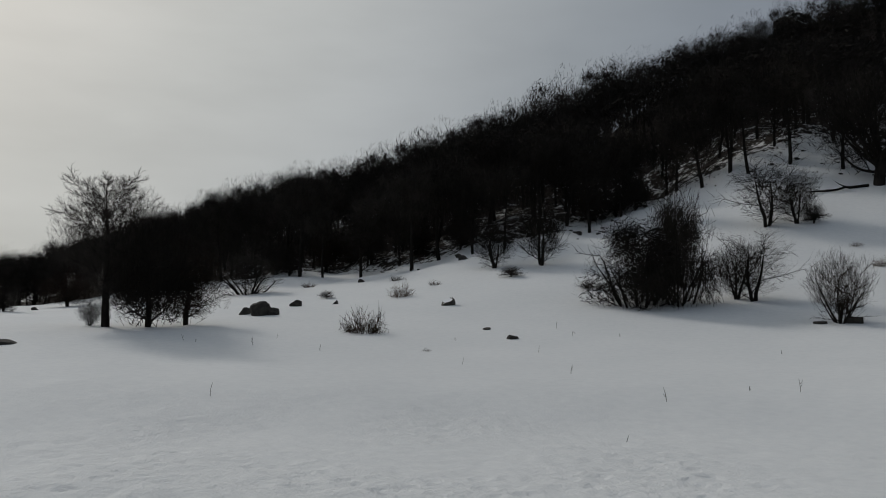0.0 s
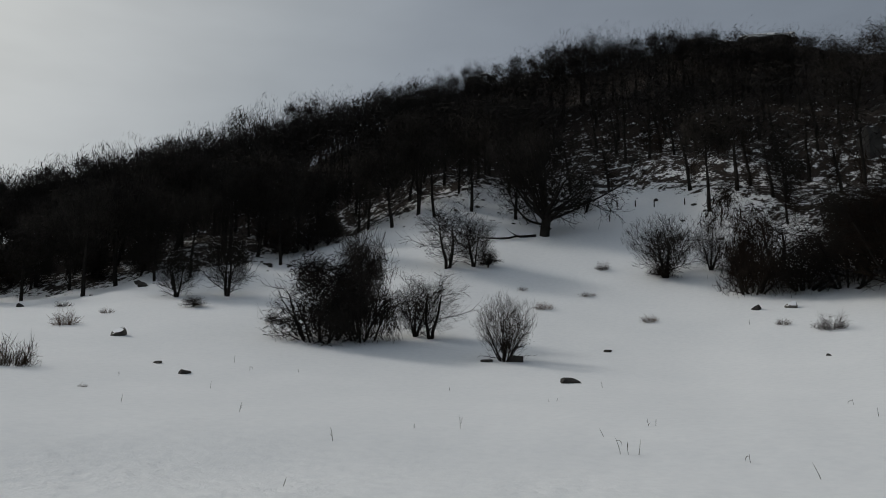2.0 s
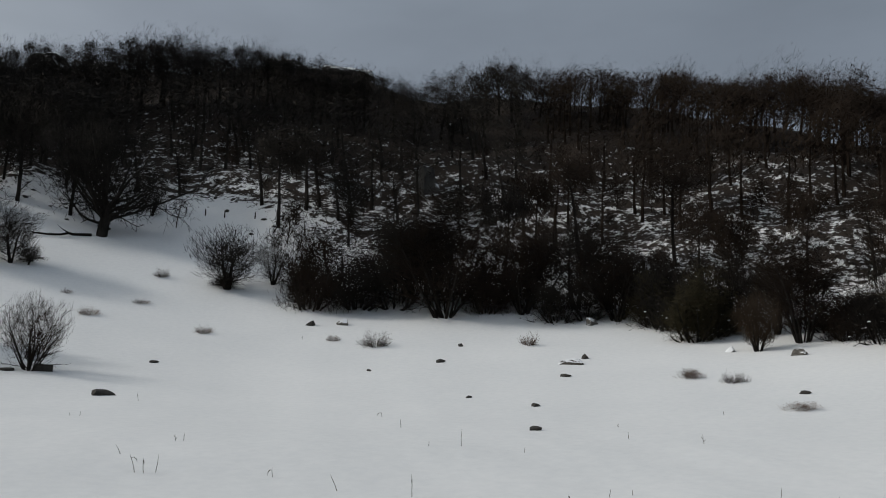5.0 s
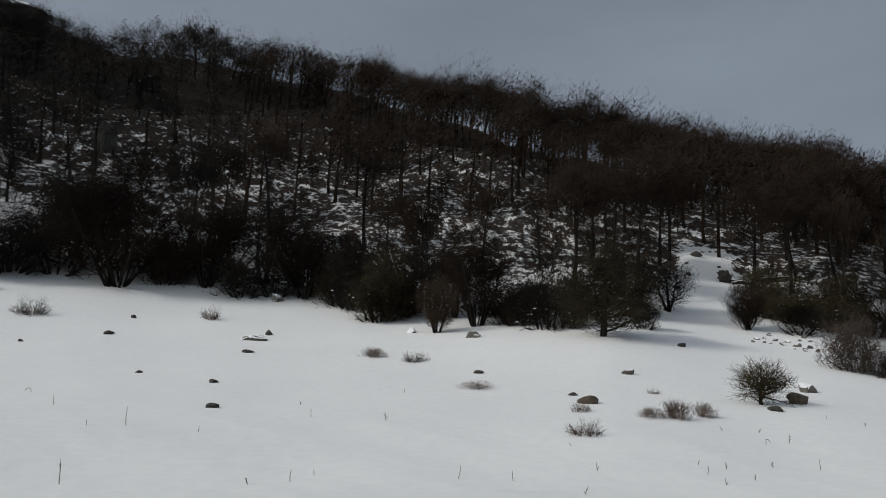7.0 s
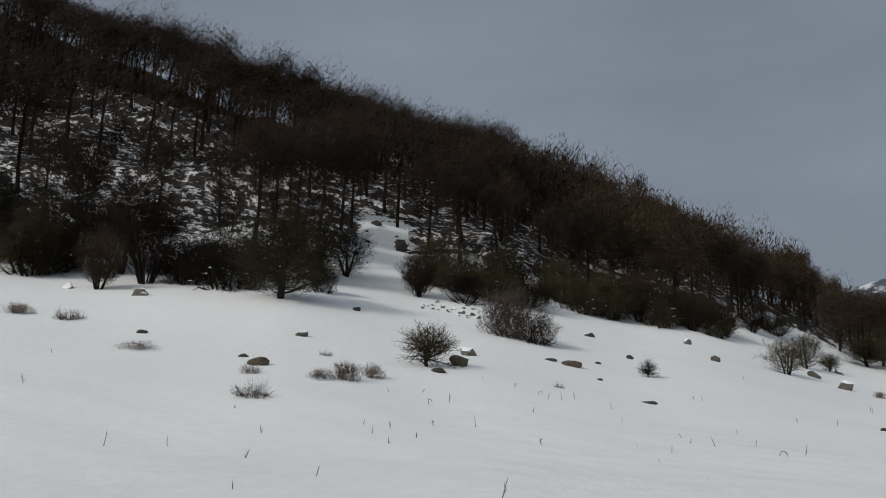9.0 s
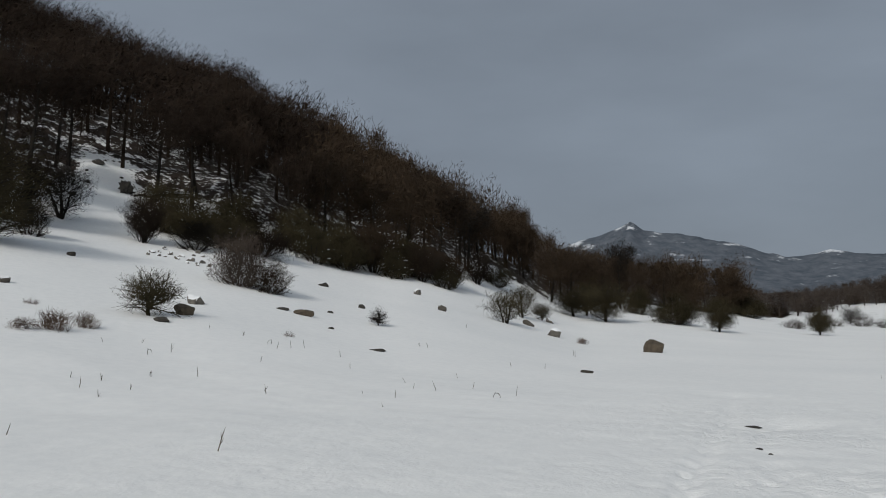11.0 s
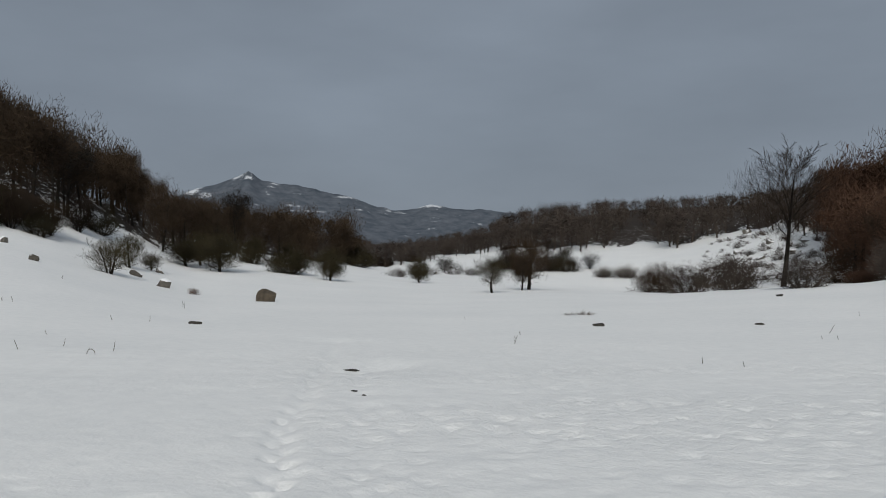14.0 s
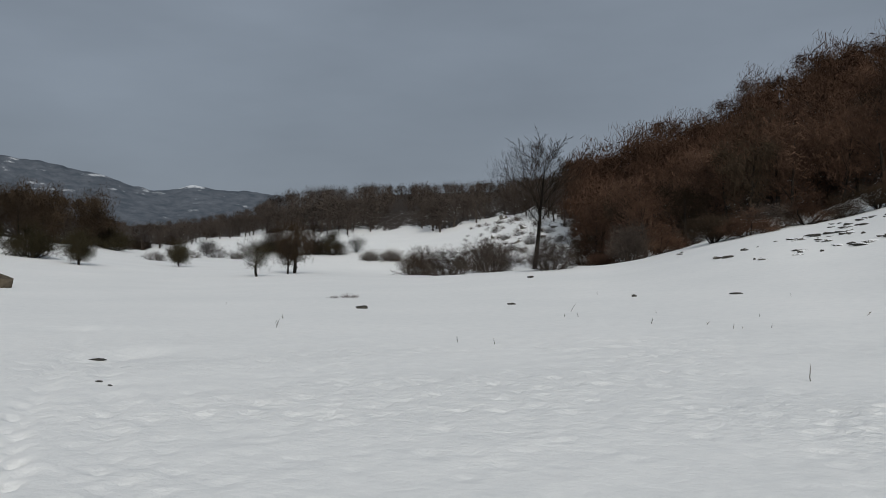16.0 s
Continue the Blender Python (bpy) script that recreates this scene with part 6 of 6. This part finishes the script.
shrub(SCRUB[1], 143.05, -122.41, 2.72, 3.71, "low brown bare scrub in the valley")
shrub(SCRUB[1], 146.65, -134.10, 3.15, 3.93, "low brown bare scrub in the valley")
shrub(SCRUB[1], 155.23, -154.79, 3.49, 4.94, "low brown bare scrub in the valley")
rock(STONE_SNOWY, 77.30, -160.03, 0.80, 1.82, "snow-capped stone on the bank")
rock(STONE_SNOWY, 62.48, -137.34, 0.67, 1.34, "snow-capped stone on the bank")
rock(STONE_SNOWY, 54.29, -126.02, 0.61, 1.39, "snow-capped stone on the bank")
rock(STONE_SNOWY, 58.07, -124.30, 0.61, 1.22, "snow-capped stone on the bank")
rock(STONE_SNOWY, 54.91, -133.05, 0.63, 1.63, "snow-capped stone on the bank")
rock(STONE_SNOWY, 44.86, -115.81, 0.54, 1.08, "snow-capped stone on the bank")
rock(STONE_SNOWY, 66.71, -133.35, 0.67, 1.15, "snow-capped stone on the bank")
rock(STONE_SNOWY, 44.56, -111.02, 0.52, 1.20, "snow-capped stone on the bank")

shrub(THICKET_RED[0], 25.57, -71.33, 1.83, 4.55, "brown bare scrub at the foot of the far wood")
shrub(DOME_RED[0], 22.19, -67.95, 3.40, 3.46, "brown bare scrub at the foot of the far wood")
shrub(THICKET_RED[1], 19.92, -69.98, 2.42, 4.09, "brown bare scrub at the foot of the far wood")
shrub(DOME_RED[1], 18.77, -72.60, 1.76, 3.52, "brown bare scrub at the foot of the far wood")
shrub(RODS[2], 14.63, -63.95, 2.33, 4.98, "brown bare scrub at the foot of the far wood")
shrub(THICKET_RED[0], 12.17, -63.53, 2.07, 5.18, "brown bare scrub at the foot of the far wood")
shrub(DOME_RED[0], 11.00, -66.82, 2.28, 4.45, "brown bare scrub at the foot of the far wood")
shrub(THICKET_RED[1], 8.75, -67.58, 2.50, 4.43, "brown bare scrub at the foot of the far wood")
shrub(DOME_RED[1], 6.09, -67.21, 1.86, 3.14, "brown bare scrub at the foot of the far wood")
shrub(RODS[2], 3.96, -66.81, 1.95, 5.08, "brown bare scrub at the foot of the far wood")
shrub(THICKET_RED[0], 2.31, -68.33, 3.19, 3.63, "brown bare scrub at the foot of the far wood")
shrub(DOME_RED[0], 0.44, -69.27, 1.84, 4.68, "brown bare scrub at the foot of the far wood")
shrub(THICKET_RED[1], -1.40, -68.13, 2.86, 5.09, "brown bare scrub at the foot of the far wood")
shrub(DOME_RED[1], -4.12, -66.89, 1.96, 3.33, "brown bare scrub at the foot of the far wood")
shrub(RODS[2], -5.87, -66.80, 1.73, 4.99, "brown bare scrub at the foot of the far wood")
ledge(STONE_DARK, 2.90, -56.55, 0.12, 0.99, "broken rock ledge on the slope")
ledge(STONE_DARK, 6.46, -49.76, 0.12, 1.21, "broken rock ledge on the slope")
ledge(STONE_DARK, 4.23, -58.87, 0.17, 0.91, "broken rock ledge on the slope")
ledge(STONE_DARK, 3.22, -46.88, 0.15, 1.87, "broken rock ledge on the slope")
ledge(STONE_DARK, 5.72, -57.51, 0.12, 0.72, "broken rock ledge on the slope")
ledge(STONE_DARK, 0.54, -50.15, 0.11, 1.22, "broken rock ledge on the slope")
ledge(STONE_DARK, 4.85, -51.15, 0.14, 1.20, "broken rock ledge on the slope")
ledge(STONE_DARK, 1.89, -49.16, 0.11, 0.80, "broken rock ledge on the slope")
ledge(STONE_DARK, 6.08, -53.03, 0.13, 1.67, "broken rock ledge on the slope")
ledge(STONE_DARK, 2.93, -56.67, 0.18, 0.78, "broken rock ledge on the slope")
ledge(STONE_DARK, 5.95, -46.14, 0.13, 1.39, "broken rock ledge on the slope")
ledge(STONE_DARK, 0.71, -50.32, 0.18, 0.70, "broken rock ledge on the slope")
ledge(STONE_DARK, -0.02, -47.78, 0.17, 0.74, "broken rock ledge on the slope")
ledge(STONE_DARK, -1.19, -57.66, 0.18, 1.40, "broken rock ledge on the slope")
ledge(STONE_DARK, 6.32, -61.13, 0.14, 0.80, "broken rock ledge on the slope")
ledge(STONE_DARK, 1.90, -52.92, 0.14, 0.89, "broken rock ledge on the slope")


def bank_scrub():
    """Small twiggy plants scattered over the snowy bank below the far wood."""
    g = random.Random(61)
    places = []
    for _ in range(150):
        az, r = g.uniform(151.5, 160.5), g.uniform(105, 172)
        places.append(((r * math.sin(radians(az)), r * math.cos(radians(az)), az, r), g.choice(SPRIGS)[0], g.uniform(0.6, 2.2), g.uniform(0, 6.28)))
    stuff_trees("bank_scrub", places, TWIG_FAR, "small bare scrub scattered over the snowy bank", "scrub")


bank_scrub()

# ---- dead stalks that stand out of the snow ----
stalk(-8.27, 19.28, 0.38)
stalk(-9.97, 31.29, 0.39)
stalk(-7.26, 30.50, 0.29)
stalk(-2.06, 27.03, 0.26)
stalk(2.63, 38.64, 0.40)
stalk(3.00, 36.25, 0.25)
stalk(0.91, 30.99, 0.30)
stalk(1.19, 24.72, 0.31)
stalk(5.05, 35.90, 0.22)
stalk(2.83, 19.97, 0.39)
stalk(5.32, 21.11, 0.15)
stalk(6.51, 20.80, 0.44)
stalk(9.90, 30.49, 0.17)
stalk(0.82, 15.34, 0.17)
stalk(-12.92, 32.31, 0.27)
stalk(-9.61, 34.18, 0.19)
stalk(-12.32, 31.78, 0.15)
stalk(-2.18, 34.41, 0.19)
stalk(16.18, 29.51, 0.32)
stalk(12.16, 26.48, 0.16)
stalk(12.45, 26.48, 0.16)
stalk(9.70, 18.75, 0.26)
stalk(9.05, 16.98, 0.43)
stalk(9.18, 16.83, 0.34)
stalk(9.40, 16.76, 0.40)
stalk(11.78, 19.83, 0.22)
stalk(11.96, 19.75, 0.22)
stalk(11.19, 15.04, 0.20)
stalk(11.43, 13.21, 0.39)
stalk(20.02, 20.52, 0.18)
stalk(18.44, 18.15, 0.29)
stalk(16.86, 14.44, 0.48)
stalk(17.23, 12.72, 0.17)
stalk(16.25, 15.05, 0.15)
stalk(32.73, 40.15, 0.32)
stalk(12.11, 11.79, 0.46)
stalk(22.62, 13.03, 0.13)
stalk(20.69, 11.64, 0.24)
stalk(21.05, 9.63, 0.26)
stalk(26.62, 11.41, 0.18)
stalk(16.12, 5.99, 0.31)
stalk(16.47, 4.98, 0.21)
stalk(14.44, 8.67, 0.26)
stalk(13.73, 9.09, 0.16)
stalk(15.22, 8.59, 0.12)
stalk(15.60, 3.48, 0.17)
stalk(17.98, 3.63, 0.20)
stalk(13.90, 2.11, 0.17)
stalk(20.16, 4.62, 0.10)
stalk(19.58, 1.77, 0.15)
stalk(18.62, 1.55, 0.21)
stalk(19.49, 1.19, 0.17)
stalk(18.59, 0.64, 0.14)
stalk(24.73, 1.38, 0.16)
stalk(23.60, 0.34, 0.18)
stalk(24.18, -0.24, 0.27)
stalk(25.29, 0.49, 0.16)
stalk(20.68, -0.70, 0.28)
stalk(20.31, 0.25, 0.15)
stalk(23.63, -2.42, 0.17)
stalk(18.32, -1.85, 0.20)
stalk(26.20, -3.18, 0.23)
stalk(26.68, -3.70, 0.26)
stalk(27.00, -4.16, 0.30)
stalk(27.13, -3.17, 0.17)
stalk(23.71, -4.79, 0.17)
stalk(21.08, -5.55, 0.17)
stalk(20.12, -5.43, 0.14)
stalk(18.33, -4.48, 0.17)
stalk(19.01, -3.94, 0.09)
stalk(16.81, -3.81, 0.08)
stalk(19.63, -5.82, 0.25)
stalk(30.21, -9.15, 0.22)
stalk(30.33, -8.85, 0.16)
stalk(28.69, -1.47, 0.14)
stalk(28.08, -2.43, 0.18)
stalk(25.96, -5.04, 0.23)
stalk(22.53, -7.42, 0.15)
stalk(18.22, -6.60, 0.14)
stalk(18.56, -7.27, 0.24)
stalk(26.42, -10.71, 0.16)
stalk(26.42, -11.86, 0.21)
stalk(34.83, -17.44, 0.29)
stalk(40.52, -14.57, 0.22)
stalk(17.64, 1.15, 0.15)
stalk(12.48, 3.01, 0.12)
stalk(12.11, -0.43, 0.31)
stalk(14.98, -15.66, 0.27)
stalk(16.90, -18.22, 0.13)
stalk(9.53, -14.80, 0.15)
stalk(8.67, -14.82, 0.14)
stalk(33.91, -17.01, 0.33)
stalk(20.10, -6.85, 0.17)
stalk(23.51, -22.90, 0.15)
stalk(2.72, -12.30, 0.28)
stalk(7.37, -21.17, 0.17)
stalk(6.03, -21.18, 0.14)
stalk(11.00, -24.91, 0.32)
stalk(9.86, -22.62, 0.13)
stalk(5.24, -20.44, 0.13)
stalk(5.01, -20.42, 0.08)
stalk(4.43, -20.66, 0.10)
stalk(2.67, -24.00, 0.20)
stalk(8.14, -24.44, 0.13)
stalk(12.90, -32.99, 0.18)
stalk(10.27, -22.64, 0.10)
stalk(5.06, -29.10, 0.13)
stalk(5.11, -23.36, 0.09)

# ---- fence, fallen trunks, trough ----
fence_post(42.83, 73.97, 0.64)
fence_post(44.52, 73.07, 0.64)
fence_post(46.04, 72.00, 0.65)
fence_post(47.44, 70.74, 0.64)
fence_post(49.86, 68.99, 0.65)
fence_post(50.97, 65.94, 0.63)
fence_post(51.26, 65.38, 0.63)
fallen_log(32.60, 68.14, 27.92, 68.54, 0.13, "long low limb lying beside the old pollard", snow=False, bend=0.16)
fallen_log(-8.70, 104.10, 1.32, 81.77, 0.39, "fallen dark trunk lying below the wood", snow=False, bend=0.05)
fallen_log(68.73, 1.61, 76.42, -3.02, 0.14, "fallen pale trunk lying on the slope", snow=True, bend=0.05)
fallen_log(69.39, 1.80, 69.05, -0.23, 0.14, "fallen pale trunk lying on the slope", snow=True, bend=0.05)
crag(STONE_CRAG, 57.92, 140.53, 4.2, 11, "snow-streaked rock outcrop on the hill's crest")
crag(STONE_CRAG, 65.20, 137.31, 3.2, 9, "snow-streaked rock outcrop on the hill's crest")
crag(STONE_CRAG, 91.31, 119.00, 2.8, 15, "snow-streaked rock outcrop on the hill's crest")
crag(STONE_CRAG, 99.99, 109.12, 2.4, 12, "snow-streaked rock outcrop on the hill's crest")
root_plate(69.19, 2.12, 1.10, "dark torn-up root plate of a fallen tree")
stone_trough(16.51, 38.42, 0.77, 0.29, "dark stone trough beside the bare shrub")
conifer(158.28, -195.48, 6.91, "small dark spruce among the bare trees")
